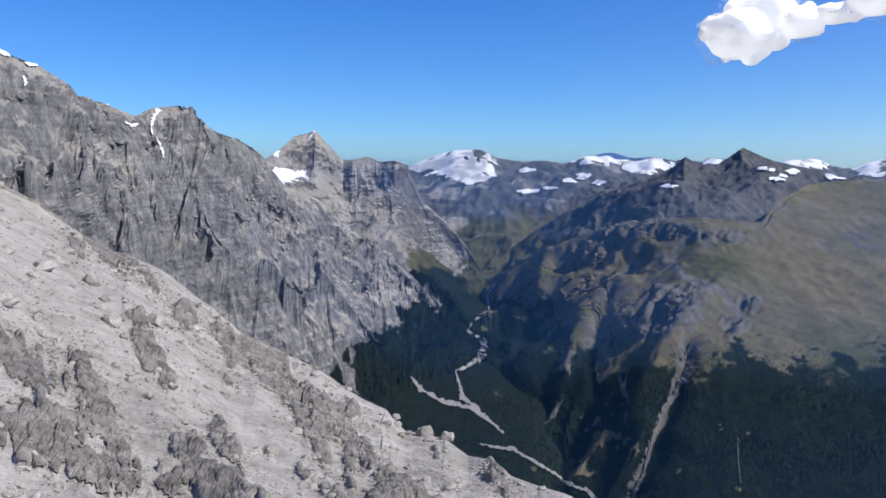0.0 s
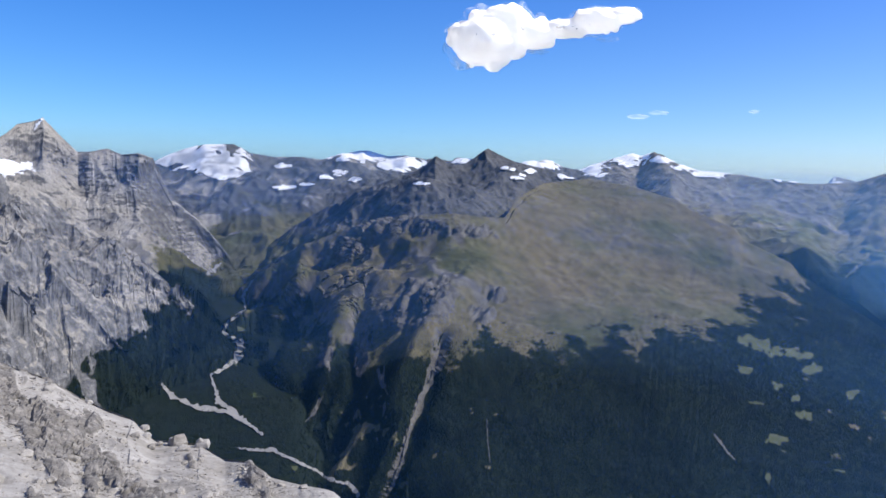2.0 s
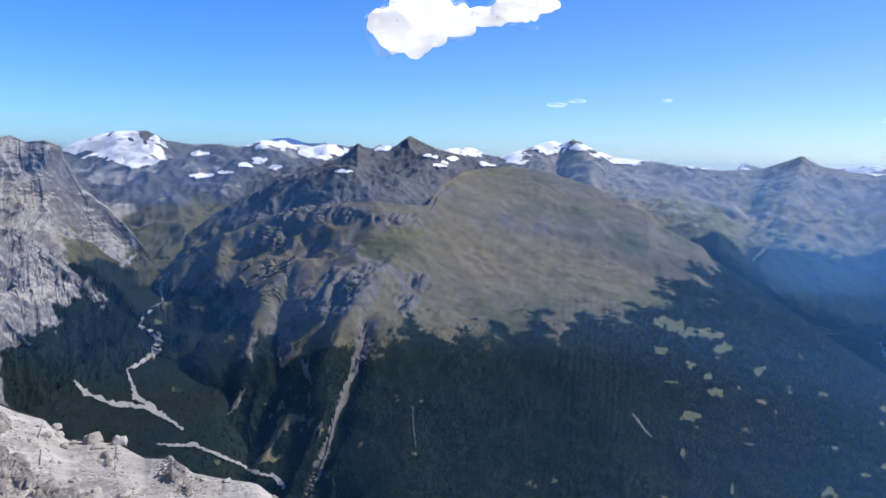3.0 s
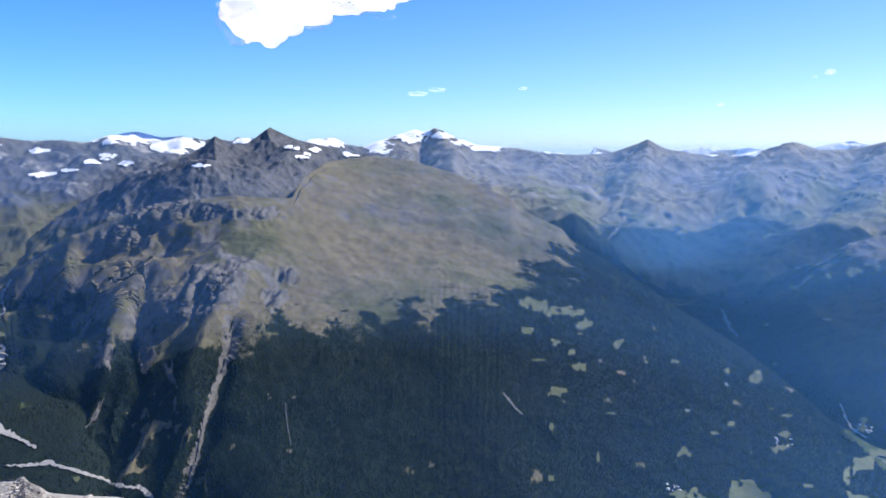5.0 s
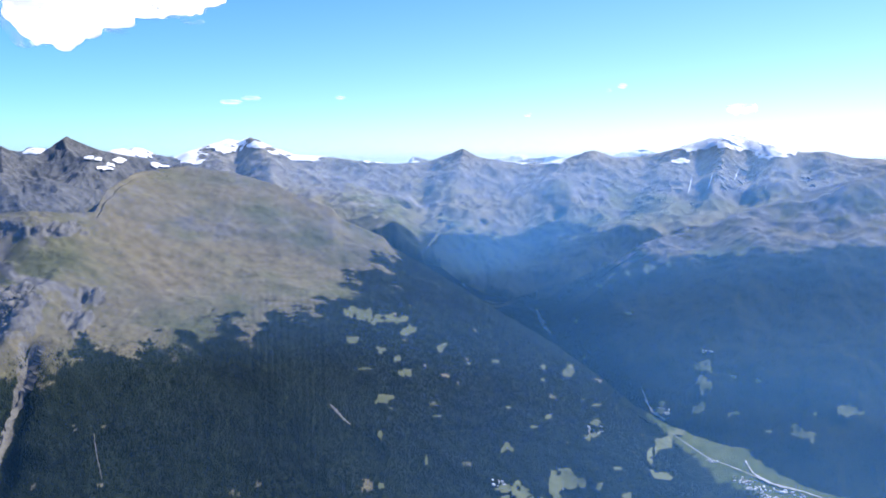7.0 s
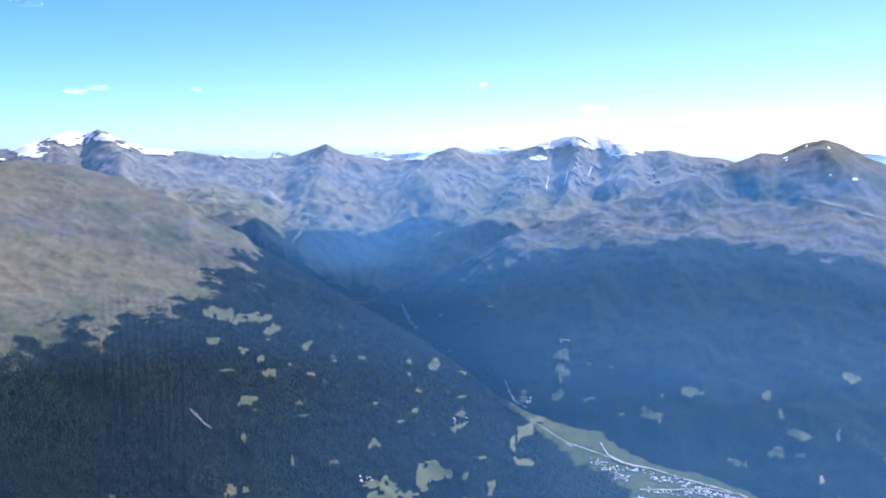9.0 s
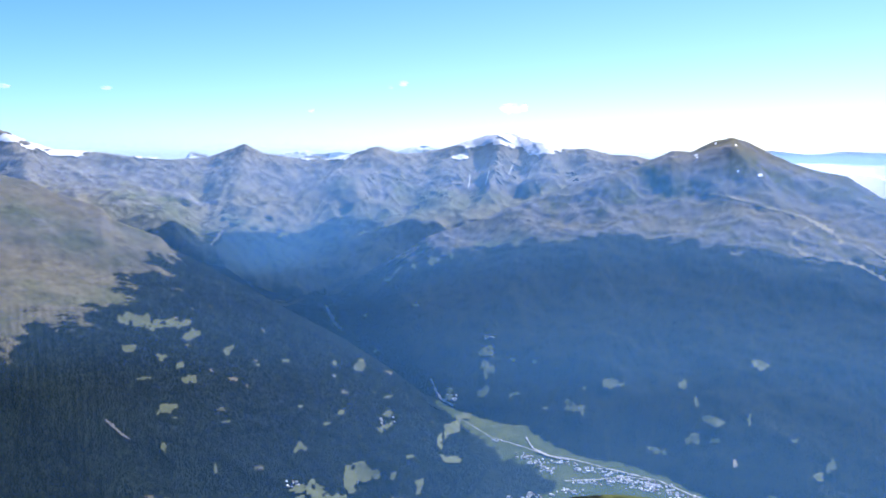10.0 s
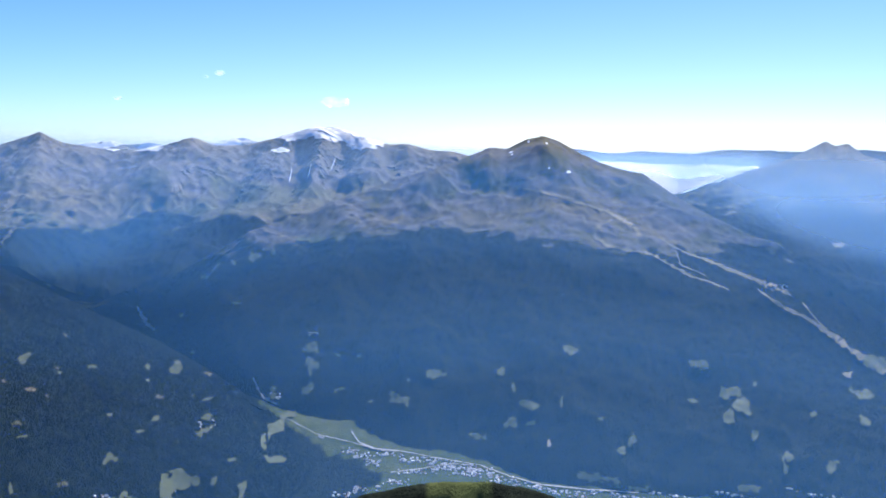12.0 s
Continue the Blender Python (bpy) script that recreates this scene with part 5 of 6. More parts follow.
for n, (b, e, w, h) in enumerate([
    (47.8, -5.3, 1.66, 0.27), (49.0, -5.6, 0.83, 0.15), (50.9, -6.2, 0.72, 0.15), (47.1, -4.9, 0.61, 0.21), (51.5, -4.6, 0.39, 0.12),
]):
    clearing("meadow", b, e, w, h, M_HAY, "pale meadows on the far valley shoulder", "far meadows", 700 + n, 8)
for n, (b, e, w, h) in enumerate([
    (84.3, -21.4, 0.25, 0.33), (104.4, -14.3, 0.50, 0.27), (99.4, -8.9, 0.61, 0.15), (103.5, -5.8, 1.25, 0.27),
]):
    clearing("meadow", b, e, w, h, M_DRY, "dry tan clearing in the forest", "dry clearings", 500 + n, 6)
for n, (b, e, w, h) in enumerate([
    (3.2, -12.4, 0.55, 0.48), (2.4, -14.8, 0.61, 0.24), (7.1, -22.3, 0.61, 0.21),
]):
    clearing("meadow", b, e, w, h, M_MEADOW, "green meadow beside the river", "river meadows", 600 + n, 3)


# ---- conifer forest ----
def forest(parent, P, wood, count, size, limits, material, seed, label):
    """Small conifers where the forest cover stands, as one part of the mountain."""
    rng = np.random.default_rng(seed)
    A, el = bearing_of(P), angle_of(P)
    ok = (wood > 0.04) & (A > limits[0]) & (A < limits[1]) & (el > limits[2]) & (normals(P)[..., 2] * np.sign(normals(P)[..., 2]) > 0.35)
    ok[-14:] = False
    ok[0] = False
    cells = np.argwhere(ok)
    cells = cells[(cells[:, 0] < P.shape[0] - 1) & (cells[:, 1] < P.shape[1] - 1)]
    i, j = cells[:, 0], cells[:, 1]
    area = np.linalg.norm(np.cross(P[i + 1, j] - P[i, j], P[i, j + 1] - P[i, j]), axis=-1) * wood[i, j] ** 1.3
    pick = rng.choice(len(cells), count, p=area / area.sum())
    i, j = i[pick], j[pick]
    u, v = rng.random((2, count, 1))
    base = P[i, j] * (1 - u) * (1 - v) + P[i + 1, j] * u * (1 - v) + P[i, j + 1] * (1 - u) * v + P[i + 1, j + 1] * u * v
    ba, be = bearing_of(base), angle_of(base)
    order = np.argsort(ba)
    free, sorted_ba = np.ones(count, bool), ba[order]
    for b, e, w, h in OPEN:
        some = order[np.searchsorted(sorted_ba, b - w):np.searchsorted(sorted_ba, b + w)]
        free[some] &= np.hypot((ba[some] - b) / w, (be[some] - e) / h) > 1
    base = base[free]
    count = len(base)
    tall = size * rng.uniform(0.55, 1.25, count) * (0.5 + 0.5 * wood[i, j][free])
    wide = tall * rng.uniform(0.20, 0.30, count)
    n = 4
    ring = np.arange(n) * 2 * np.pi / n
    turn = rng.uniform(0, 6.3, (count, 1))
    verts = np.zeros((count, n + 1, 3))
    verts[:, :n, 0] = base[:, None, 0] + np.cos(ring + turn) * wide[:, None] * rng.uniform(0.7, 1.2, (count, n))
    verts[:, :n, 1] = base[:, None, 1] + np.sin(ring + turn) * wide[:, None] * rng.uniform(0.7, 1.2, (count, n))
    verts[:, :n, 2] = base[:, None, 2] - 0.4
    verts[:, n] = base + np.stack([rng.uniform(-0.2, 0.2, count), rng.uniform(-0.2, 0.2, count), tall], -1)
    k = np.arange(n)
    tri = np.stack([k, (k + 1) % n, np.full(n, n)], -1)[None] + (np.arange(count) * (n + 1))[:, None, None]
    tri = tri.reshape(-1, 3)
    me = bpy.data.meshes.new("conifers")
    me.vertices.add(count * (n + 1))
    me.vertices.foreach_set("co", verts.astype(np.float32).ravel())
    me.loops.add(tri.size)
    me.loops.foreach_set("vertex_index", tri.astype(np.int32).ravel())
    me.polygons.add(len(tri))
    me.polygons.foreach_set("loop_start", np.arange(0, tri.size, 3, dtype=np.int32))
    me.update(calc_edges=True)
    me.materials.append(material)
    ob = new("conifers", me)
    ob.parent = parent
    return tagged(ob, label, kind="stuff")


m, nt, nodes, links = shader("conifer")
isle = nodes.new("ShaderNodeNewGeometry").outputs["Random Per Island"]
tone = ramp(nt, isle, [(0.0, (0.0045, 0.0085, 0.006)), (0.8, (0.0065, 0.0112, 0.007)), (1.0, (0.011, 0.0165, 0.009))])
stand = noise_at(nt, nodes["Geometry"].outputs["Position"], 0.008, 6, 0.6)
links.new(blend(nt, 1.0, tone, ramp(nt, stand, [(0.35, (0.55, 0.6, 0.65)), (0.65, (1.7, 1.6, 1.4))]), "MULTIPLY"), nodes["Principled BSDF"].inputs["Base Color"])
nodes["Principled BSDF"].inputs["Roughness"].default_value = 1.0
nodes["Principled BSDF"].inputs["Specular IOR Level"].default_value = 0.05
needles = nodes.new("ShaderNodeVectorMath")
needles.operation = "MULTIPLY_ADD"
needles.inputs[1].default_value, needles.inputs[2].default_value = (0.5,) * 3, (0, 0, 0.6)
links.new(nodes["Geometry"].outputs["Normal"], needles.inputs[0])
links.new(needles.outputs[0], nodes["Principled BSDF"].inputs["Normal"])
M_CONIFER = m
forest(ALP, ALP_P, ALP_WOOD, 90000, 6.0, (4, 68, -30), M_CONIFER, 1, "dark green conifer forest")
forest(SKI, SKI_P, SKI_WOOD, 50000, 6.0, (56, 110, -26), M_CONIFER, 2, "dark green conifer forest")
forest(GROUND, GROUND_P, GROUND_WOOD * (bearing_of(GROUND_P) < 12) * (np.linalg.norm(GROUND_P[..., :2], axis=-1) < 2300), 12000, 6, (-8, 13, -36), M_CONIFER, 4, "dark green conifer forest")
forest(GROUND, GROUND_P, GROUND_WOOD * (bearing_of(GROUND_P) > 55) * (np.linalg.norm(GROUND_P[..., :2], axis=-1) < 2200), 6000, 5.5, (56, 90, -27), M_CONIFER, 6, "dark wood beside the town")
forest(MASSIF, MASSIF_P, MASSIF_WOOD, 9000, 7.5, (-12, 5, -22), M_CONIFER, 3, "dark green conifer forest")

# ---- clouds ----
m, nt, nodes, links = shader("cloud")
pos = nodes.new("ShaderNodeNewGeometry").outputs["Position"]
dif, tra, clear = nodes.new("ShaderNodeBsdfDiffuse"), nodes.new("ShaderNodeBsdfTranslucent"), nodes.new("ShaderNodeBsdfTransparent")
dif.inputs[0].default_value = tra.inputs[0].default_value = (0.80, 0.81, 0.83, 1)
for bs, s in ((dif, 1), (tra, -1)):
    turned, mixed_way = nodes.new("ShaderNodeVectorMath"), nodes.new("ShaderNodeVectorMath")
    turned.operation, mixed_way.operation = "MULTIPLY_ADD", "NORMALIZE"
    links.new(nodes["Geometry"].outputs["Normal"], turned.inputs[0])
    turned.inputs[1].default_value, turned.inputs[2].default_value = (0.45 * s,) * 3, sun_way * s
    links.new(turned.outputs[0], mixed_way.inputs[0])
    links.new(mixed_way.outputs[0], bs.inputs["Normal"])
both, soft = nodes.new("ShaderNodeAddShader"), nodes.new("ShaderNodeMixShader")
links.new(dif.outputs[0], both.inputs[0])
links.new(tra.outputs[0], both.inputs[1])
links.new(ramp(nt, noise_at(nt, pos, 0.012, 5, 0.65), [(0.33, (0.95, 0.95, 0.95)), (0.6, (1.0, 1.0, 1.0))]), soft.inputs[0])
links.new(clear.outputs[0], soft.inputs[1])
links.new(both.outputs[0], soft.inputs[2])
links.new(soft.outputs[0], nodes["Material Output"].inputs[0])
nodes.remove(nodes["Principled BSDF"])
M_CLOUD = m
M_WISP = m.copy()
M_WISP.name = "cloud_wisp"
thin = next(n for n in M_WISP.node_tree.nodes if n.type == "VALTORGB")
for e, (at, v) in zip(thin.color_ramp.elements, ((0.42, 0.0), (0.74, 0.24))):
    e.position, e.color = at, (v, v, v, 1)


def cloud(name, puffs, count, label, seed, level=3, far=4600, material=None, parent=None, scale=1.0):
    """Billows round (bearing, angle, half width, half height in degrees)."""
    rng = random.Random(seed)
    bm = bmesh.new()
    per = math.radians(1) * far
    weight = [w * h for _, _, w, h in puffs]
    for n in range(count):
        b, e, w, h = puffs[n] if n < len(puffs) else rng.choices(puffs, weight)[0]
        w, h = w * scale, h * scale
        if n >= len(puffs):
            u, v = rng.uniform(0, 6.28), math.sqrt(rng.random()) * 1.0
            b, e = b + w * v * math.cos(u), e + h * v * math.sin(u)
            w = h = min(w, h) * rng.uniform(0.2, 0.5)
        c = way(b, e) * far
        side = Vector((c.y, -c.x, 0)).normalized()
        back = Vector((c.x, c.y, 0)).normalized()
        got = bmesh.ops.create_icosphere(bm, subdivisions=level if n < len(puffs) else level - 1, radius=1)["verts"]
        for q in got:
            d = 1 + 0.12 * noise.fractal(q.co * 1.5 + Vector((n * 3.1, seed, 0)), 0.8, 2.1, 4)
            q.co = c + (side * q.co.x * w + Vector((0, 0, 1)) * q.co.z * h + back * q.co.y * min(w, 2 * h)) * per * d
    for f in bm.faces:
        f.smooth = True
    me = bpy.data.meshes.new(name)
    bm.to_mesh(me)
    bm.free()
    me.materials.append(material or M_CLOUD)
    ob = new(name, me)
    fuse = ob.modifiers.new("fuse", "REMESH")
    fuse.mode, fuse.voxel_size, fuse.use_smooth_shade = "VOXEL", 5.0 if level > 2 else 4.0, True
    calm = ob.modifiers.new("calm", "SMOOTH")
    calm.factor, calm.iterations = 0.5, 14
    if parent:
        ob.parent = parent
        return tagged(ob, label)
    return tagged(ob, label, "cloud", kind="stuff")


BILLOWS = [(20.66, 8.78, 2.61, 1.76), (19.00, 9.29, 1.26, 0.67), (22.45, 9.85, 1.68, 1.43), (24.10, 9.22, 1.68, 1.09), (26.30, 9.62, 1.85, 0.67), (28.46, 10.15, 1.93, 0.92), (30.20, 10.51, 1.43, 0.59), (20.08, 7.66, 1.43, 0.67), (21.81, 10.73, 1.26, 0.50)]
CUMULUS = cloud("cloud", BILLOWS, 150, "white cumulus cloud with a grey underside", 3, scale=0.93)
cloud("fringe", BILLOWS, 70, "thin ragged white fringe", 20, material=M_WISP, parent=CUMULUS, scale=1.06)
cloud("cloud_wisp", [(31.75, 3.60, 0.84, 0.17), (33.09, 3.89, 0.76, 0.17)], 14, "thin white wisp of cloud", 4, 2, material=M_WISP)
cloud("cloud_wisp", [(29.31, 8.93, 0.84, 0.21), (24.56, 8.02, 0.76, 0.21)], 16, "ragged scrap of white cloud", 9, 2, material=M_WISP)
cloud("cloud_wisp", [(39.41, 4.01, 0.42, 0.13)], 5, "thin white wisp of cloud", 5, 2, material=M_WISP)
cloud("cloud_wisp", [(67.73, 3.09, 1.09, 0.38)], 16, "small white puff of cloud", 6, 2, material=M_WISP)
cloud("cloud_wisp", [(59.71, 4.79, 0.38, 0.21), (58.76, 4.47, 0.21, 0.13)], 8, "small white puff of cloud", 7, 2, material=M_WISP)
cloud("cloud_wisp", [(53.05, 2.80, 0.29, 0.17)], 4, "small white puff of cloud", 8, 2, material=M_WISP)


# ---- sea of fog in the far valley ----
a = np.arange(82, 98, 0.2)[None, :]
s = np.linspace(0, 1, 40)[:, None]
low, near = np.interp(a, [90, 92.7, 95, 97.5], [-3.9, -2.8, -1.9, -0.9]), np.interp(a, [90, 92.5], [3700, 4430])
P = spot(a, low + (-0.8 - low) * s, near + (4720 - near) * s)
P[..., 2] += 8 * mottle(P, 90, 4, 210) * smooth(0, 0.2, s)
m, nt, nodes, links = shader("fog")
dif, tra, both = nodes.new("ShaderNodeBsdfDiffuse"), nodes.new("ShaderNodeBsdfTranslucent"), nodes.new("ShaderNodeAddShader")
sunward, away = nodes.new("ShaderNodeCombineXYZ"), nodes.new("ShaderNodeCombineXYZ")
for k in range(3):
    sunward.inputs[k].default_value, away.inputs[k].default_value = sun_way[k], -sun_way[k]
pos = nodes.new("ShaderNodeNewGeometry").outputs["Position"]
tone = ramp(nt, noise_at(nt, pos, 0.008, 5, 0.6), [(0.3, (0.78, 0.80, 0.83)), (0.6, (0.96, 0.96, 0.97))])
links.new(tone, dif.inputs[0])
links.new(tone, tra.inputs[0])
links.new(sunward.outputs[0], dif.inputs["Normal"])
links.new(away.outputs[0], tra.inputs["Normal"])
links.new(dif.outputs[0], both.inputs[0])
links.new(tra.outputs[0], both.inputs[1])
links.new(both.outputs[0], nodes["Material Output"].inputs[0])
nodes.remove(nodes["Principled BSDF"])
solid("fog_bank", P, None, m, "bright white fog lying in the far valley", "fog", "backdrop")

# ---- haze in the valley air, imitated by added tinted see-through sheets ----
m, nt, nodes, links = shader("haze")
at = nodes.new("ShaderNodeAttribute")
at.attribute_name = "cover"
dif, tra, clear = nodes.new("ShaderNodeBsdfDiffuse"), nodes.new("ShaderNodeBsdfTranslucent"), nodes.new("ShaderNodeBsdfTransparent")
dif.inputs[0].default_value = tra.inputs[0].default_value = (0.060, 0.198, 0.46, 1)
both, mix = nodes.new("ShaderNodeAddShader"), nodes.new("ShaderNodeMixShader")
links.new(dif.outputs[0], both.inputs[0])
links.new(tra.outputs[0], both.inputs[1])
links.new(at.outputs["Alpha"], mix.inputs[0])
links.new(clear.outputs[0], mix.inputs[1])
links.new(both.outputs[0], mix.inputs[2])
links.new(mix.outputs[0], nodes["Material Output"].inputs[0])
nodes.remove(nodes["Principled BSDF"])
M_HAZE_SHEET = m
# Sheets farther off carry a paler tint in place of distant air light.
M_FAR_HAZE_SHEET = m.copy()
M_FAR_HAZE_SHEET.name = "far_haze"
for n in M_FAR_HAZE_SHEET.node_tree.nodes:
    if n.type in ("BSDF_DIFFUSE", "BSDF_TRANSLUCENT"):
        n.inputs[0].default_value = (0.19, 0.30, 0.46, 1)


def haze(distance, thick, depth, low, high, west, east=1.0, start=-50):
    """A leaning sheet that imitates haze: nothing where it touches the land, thicker with the depth of air, thinning
    out above.
    """
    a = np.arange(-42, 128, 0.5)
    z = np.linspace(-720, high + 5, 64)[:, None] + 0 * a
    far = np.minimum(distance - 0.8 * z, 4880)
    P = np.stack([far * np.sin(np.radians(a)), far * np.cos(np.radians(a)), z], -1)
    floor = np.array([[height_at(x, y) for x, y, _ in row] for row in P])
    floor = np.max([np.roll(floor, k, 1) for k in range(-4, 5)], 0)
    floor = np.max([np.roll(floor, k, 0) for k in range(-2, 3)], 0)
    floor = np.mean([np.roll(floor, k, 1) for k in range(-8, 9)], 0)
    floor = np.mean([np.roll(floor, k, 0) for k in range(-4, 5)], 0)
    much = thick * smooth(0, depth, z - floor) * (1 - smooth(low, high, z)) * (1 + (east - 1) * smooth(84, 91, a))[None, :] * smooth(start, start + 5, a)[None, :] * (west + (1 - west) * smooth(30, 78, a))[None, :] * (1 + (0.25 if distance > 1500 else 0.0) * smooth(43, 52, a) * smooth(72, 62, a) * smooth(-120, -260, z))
    return solid("haze", P, (much, much, much, much), M_FAR_HAZE_SHEET if distance > 2800 else M_HAZE_SHEET, "see-through blue sheet standing in for valley haze", "haze", "backdrop")


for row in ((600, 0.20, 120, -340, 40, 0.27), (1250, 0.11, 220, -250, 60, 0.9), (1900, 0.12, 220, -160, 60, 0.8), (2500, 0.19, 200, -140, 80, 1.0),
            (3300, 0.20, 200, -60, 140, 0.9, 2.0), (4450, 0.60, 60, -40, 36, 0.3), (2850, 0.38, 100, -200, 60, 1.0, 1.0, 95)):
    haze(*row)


# ---- houses ----
def house_material(name, low, high):
    return plain(name, low, high, 0.6, 0.85)


M_WALL = [house_material("white_render", (0.66, 0.65, 0.62), (0.80, 0.79, 0.76)), house_material("cream_render", (0.55, 0.50, 0.40), (0.68, 0.62, 0.5)),
          house_material("dark_timber", (0.09, 0.06, 0.04), (0.18, 0.12, 0.08))]
M_ROOF = [house_material("grey_slate", (0.5, 0.5, 0.5), (0.66, 0.66, 0.66)), house_material("brown_tile", (0.24, 0.15, 0.12), (0.36, 0.25, 0.2)),
          house_material("sheet_metal", (0.72, 0.72, 0.72), (0.84, 0.84, 0.84))]


def piece(name, bm, material, parent, label=""):
    me = bpy.data.meshes.new(name)
    bm.to_mesh(me)
    bm.free()
    me.materials.append(material)
    ob = new(name, me)
    ob.parent = parent
    return tagged(ob, label)


def house(long, wide, tall, wall, roof, label):
    base = new("house")
    bm = bmesh.new()
    x, y = long / 2, wide / 2
    rise = wide * 0.28
    low = [bm.verts.new(p) for p in ((-x, -y, -1.5), (x, -y, -1.5), (x, y, -1.5), (-x, y, -1.5))]
    top = [bm.verts.new(p) for p in ((-x, -y, tall), (x, -y, tall), (x, y, tall), (-x, y, tall))]
    gable = [bm.verts.new((-x, 0, tall + rise)), bm.verts.new((x, 0, tall + rise))]
    for i in range(4):
        j = (i + 1) % 4
        bm.faces.new((low[i], low[j], top[j], top[i]))
    bm.faces.new((top[1], top[2], gable[1]))
    bm.faces.new((top[3], top[0], gable[0]))
    bm.faces.new(low[::-1])
    piece("wall", bm, wall, base)
    for s in (-1, 1):
        bm = bmesh.new()
        o = 0.5
        outer = [(-x - o, s * (y + o), tall - o * 0.56), (x + o, s * (y + o), tall - o * 0.56), (x + o, 0, tall + rise + 0.05), (-x - o, 0, tall + rise + 0.05)]
        a = [bm.verts.new(p) for p in outer]
        b = [bm.verts.new((p[0], p[1], p[2] + 0.3)) for p in outer]
        bm.faces.new(a)
        bm.faces.new(b[::-1])
        for i in range(4):
            j = (i + 1) % 4
            bm.faces.new((a[i], a[j], b[j], b[i]))
        bmesh.ops.recalc_face_normals(bm, faces=bm.faces)
        piece("roof_side", bm, roof, base)
    bm = bmesh.new()
    bmesh.ops.create_cube(bm, size=1, matrix=Matrix.LocRotScale((x * 0.4, wide * 0.15, tall + rise * 1.2), None, (0.5, 0.5, 1.6)))
    piece("chimney", bm, wall, base)
    return tagged(base, label, "house", "valley houses")


HOUSES = [house(3.8, 3.0, 1.5, M_WALL[0], M_ROOF[0], "white rendered house with a grey slate roof"),
          house(3.2, 2.6, 1.3, M_WALL[1], M_ROOF[1], "cream rendered house with a brown tiled roof"),
          house(5.2, 3.4, 1.9, M_WALL[0], M_ROOF[2], "large pale house with a metal roof"),
          house(2.8, 2.3, 1.1, M_WALL[2], M_ROOF[0], "small dark timber barn with a grey roof")]
rng = random.Random(12)
first, sites = [True] * 4, []
for b, e, w, h, count in [
    (69.0, -22.18, 0.67, 0.21, 7),
    (70.1, -22.58, 0.76, 0.25, 8),
    (70.8, -23.06, 0.59, 0.25, 8),
    (72.1, -22.52, 1.05, 0.17, 8),
    (74.1, -22.86, 1.26, 0.21, 10),
    (76.0, -23.18, 1.18, 0.34, 20),
    (77.6, -23.45, 1.26, 0.42, 26),
    (79.1, -23.63, 1.09, 0.38, 20),
    (74.3, -23.68, 1.68, 0.17, 10),
    (72.6, -24.42, 1.09, 0.21, 8),
    (70.4, -24.82, 1.09, 0.17, 7),
    (68.6, -25.16, 0.92, 0.17, 6),
    (80.9, -24.00, 0.92, 0.25, 10),
    (82.7, -24.28, 1.09, 0.25, 12),
    (84.2, -24.52, 0.92, 0.25, 10),
    (86.1, -24.62, 1.26, 0.21, 10),
    (89.5, -24.35, 2.10, 0.13, 10),
    (94.0, -23.85, 2.10, 0.08, 7),
    (98.7, -23.15, 2.10, 0.08, 7),
    (103.3, -22.15, 2.10, 0.13, 8),
    (66.9, -21.22, 0.34, 0.13, 3),
    (55.9, -23.77, 0.42, 0.34, 5),
    (51.2, -23.92, 0.59, 0.21, 5),
    (99.6, -8.92, 0.67, 0.17, 6),
    (65.9, -17.82, 0.25, 0.17, 3),
    (66.2, -13.78, 0.34, 0.13, 3),
    (63.4, -18.21, 0.42, 0.21, 5),
    (58.4, -19.85, 0.67, 0.34, 4),
    (95.0, -14.94, 0.50, 0.17, 3),
    (106.1, -13.25, 0.59, 0.17, 4),
]:
    for n in range(int(2.6 * count)):
        place, normal, ob = meet(b + w * rng.uniform(-1, 1), e + h * rng.uniform(-1, 1))
        k = rng.choices(range(4), (5, 4, 3, 1))[0]
        if place is not None and 1100 < place.length < 3500:
            sites.append((place.length, k, Matrix.Translation(place) @ pose(0, 0, 0, 0, 0, rng.choice((20, 35, 110, 125)) + rng.uniform(-12, 12))))
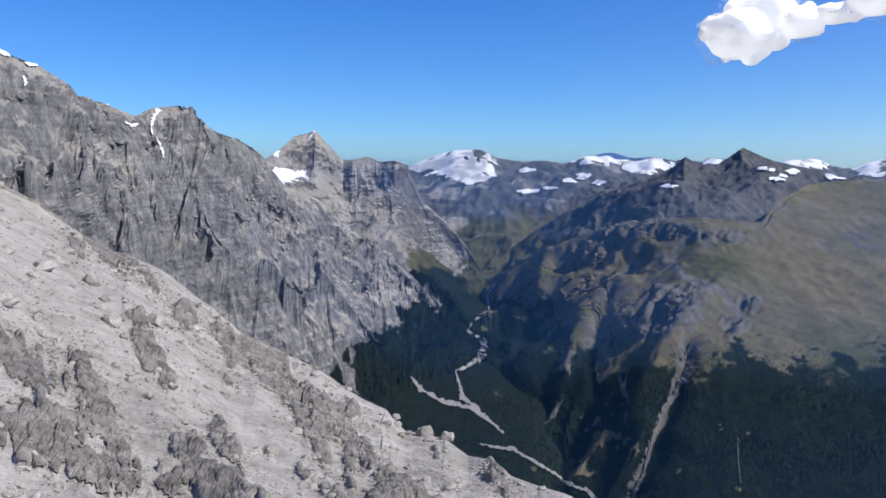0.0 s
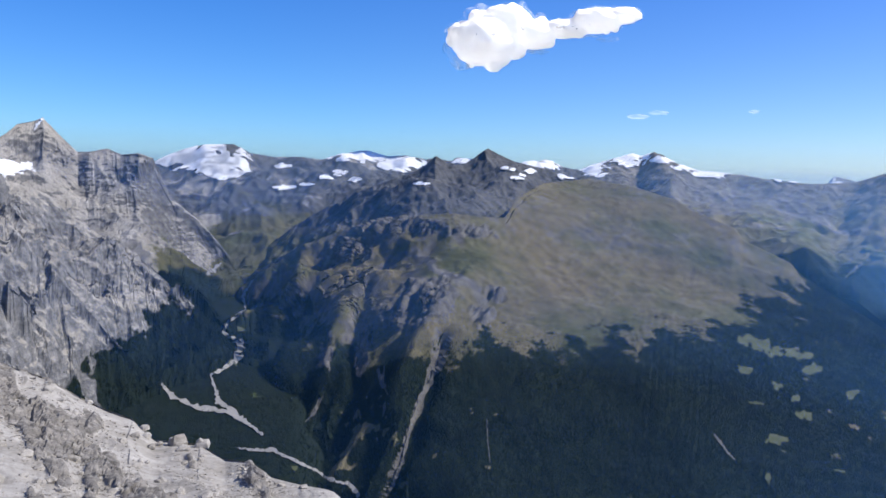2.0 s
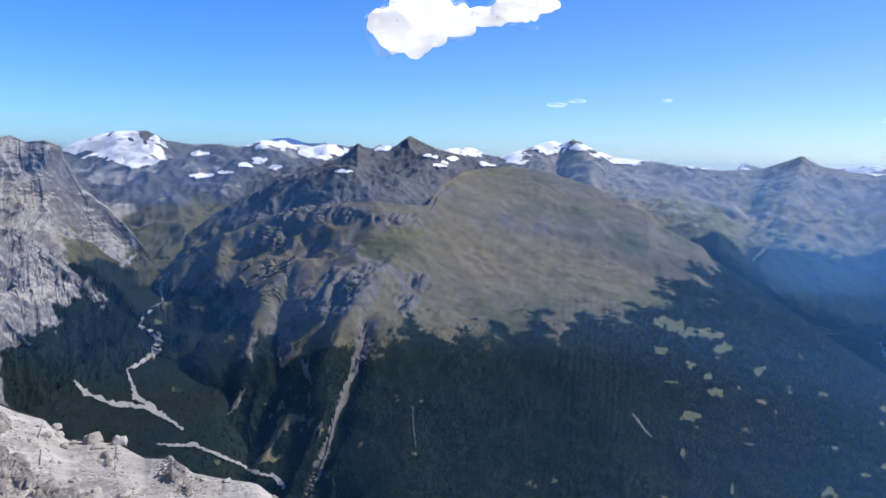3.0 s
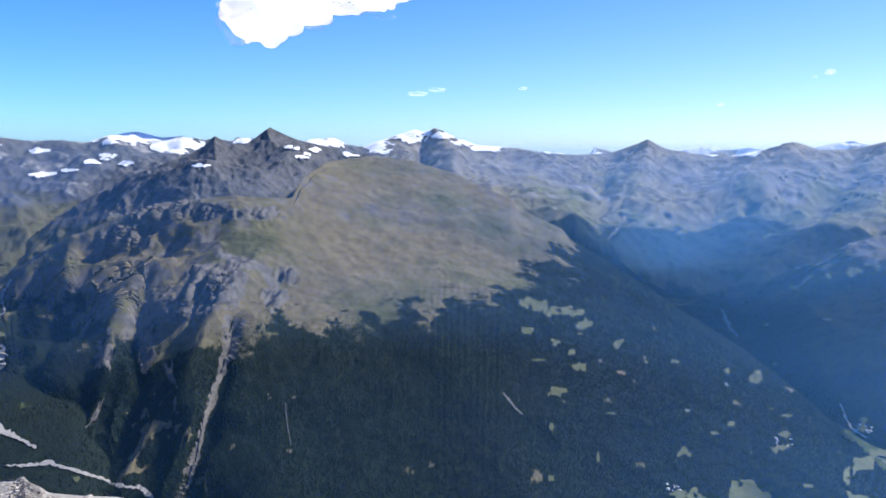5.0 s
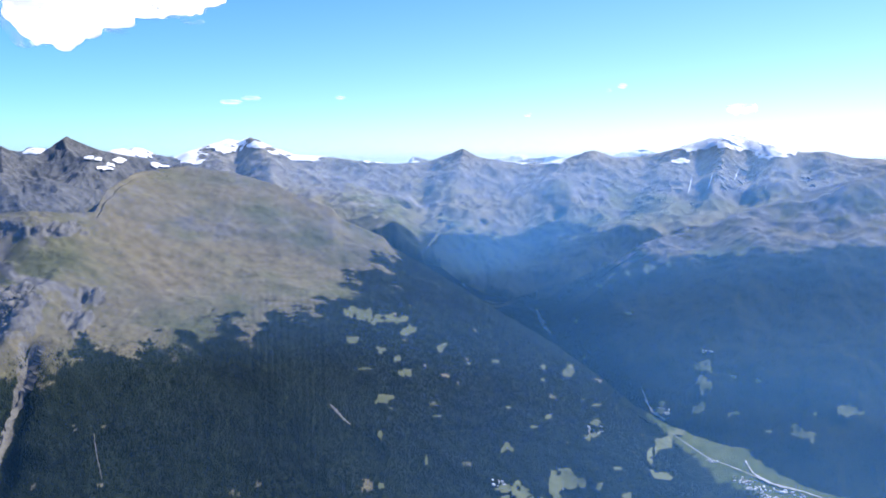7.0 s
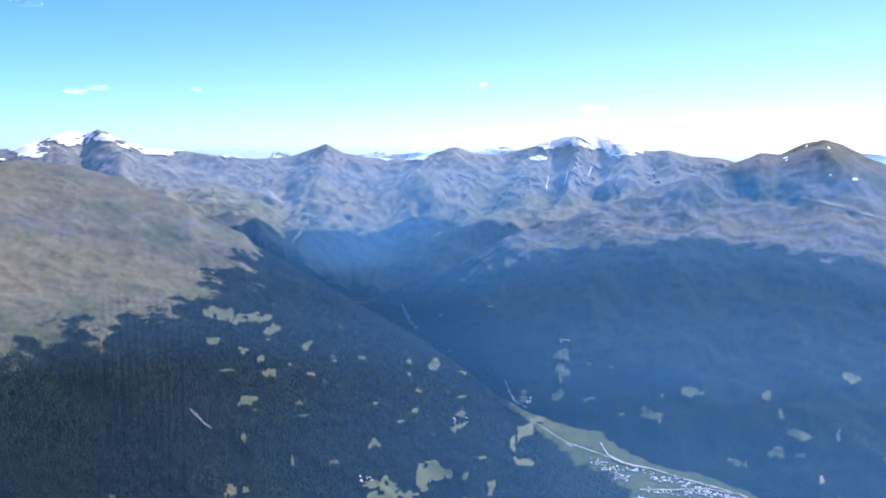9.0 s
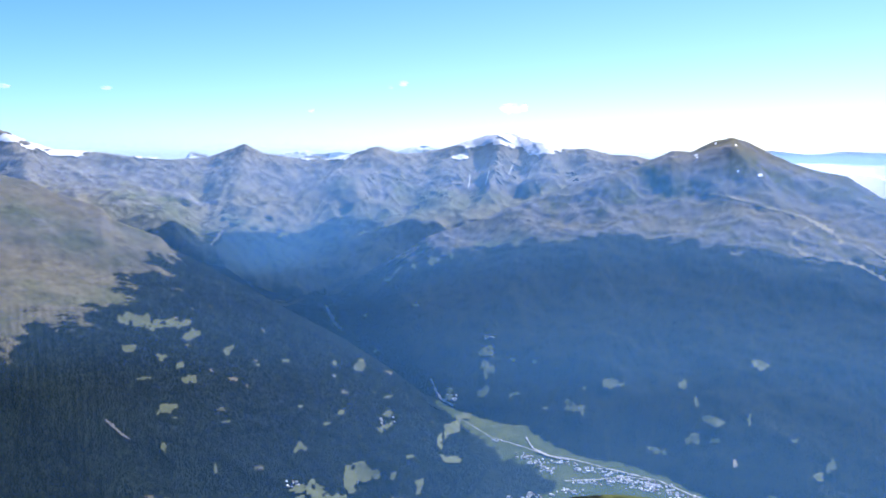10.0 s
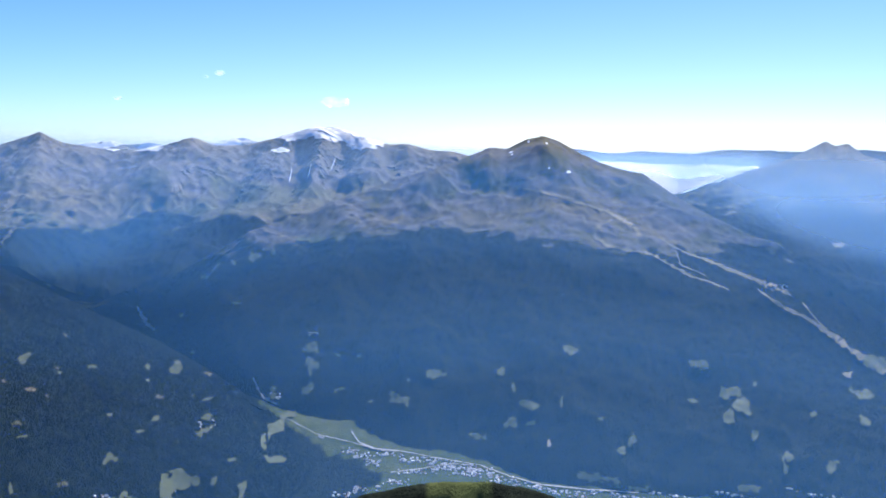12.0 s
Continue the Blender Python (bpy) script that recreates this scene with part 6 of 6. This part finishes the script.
sites.sort(key=lambda s: s[0])
rest = [(k, m) for n, (_, k, m) in enumerate(sites) if n % 2 or n >= 560]
for k, m in [(k, m) for n, (_, k, m) in enumerate(sites) if not n % 2 and n < 560]:
    if first[k]:
        HOUSES[k].matrix_basis, first[k] = m, False
    else:
        copy_thing(HOUSES[k], m)
bm = bmesh.new()
for k, m in rest:
    for child in HOUSES[k].children:
        at = len(bm.verts)
        bm.from_mesh(child.data)
        bm.verts.ensure_lookup_table()
        for v in bm.verts[at:]:
            v.co = m @ v.co
me = bpy.data.meshes.new("far_houses")
bm.to_mesh(me)
bm.free()
me.materials.append(M_ROOF[0])
tagged(new("far_houses", me), "pale houses crowded along the valley road", "houses", kind="stuff")

# ---- boulders on the near slope ----
rng = random.Random(5)
stones = []
for n in range(5):
    bm = bmesh.new()
    bmesh.ops.create_icosphere(bm, subdivisions=2, radius=1)
    for v in bm.verts:
        v.co *= 1 + 0.5 * noise.noise(v.co * 1.3 + Vector((n * 9.1, 0, 0)))
        v.co = Vector((round(v.co.x * 2.2) / 2.2 * 0.5 + v.co.x * 0.5, v.co.y, round(v.co.z * 2.4) / 2.4 * 0.5 + v.co.z * 0.5))
    me = bpy.data.meshes.new("boulder")
    bm.to_mesh(me)
    bm.free()
    me.materials.append(M_NEAR)
    stones.append(me)
made = 0
for n in range(1200):
    if made >= 260:
        break
    b, e = rng.uniform(-32, 9), rng.uniform(-25, -4)
    place, normal, ob = meet(b, e)
    if place is None or ob.name != "rocky_slope":
        continue
    size = place.length * rng.uniform(0.002, 0.007) * (2.2 if rng.random() < 0.08 else 1)
    st = new("boulder", rng.choice(stones))
    st.matrix_basis = Matrix.Translation(place + normal * size * 0.2) @ pose(0, 0, 0, rng.uniform(-25, 25), rng.uniform(-25, 25), rng.uniform(0, 360)) @ Matrix.Diagonal((size * rng.uniform(0.8, 1.5), size, size * rng.uniform(0.5, 0.9), 1))
    tagged(st, "broken grey limestone boulder lying on scree", "boulder", "boulders on the scree")
    made += 1
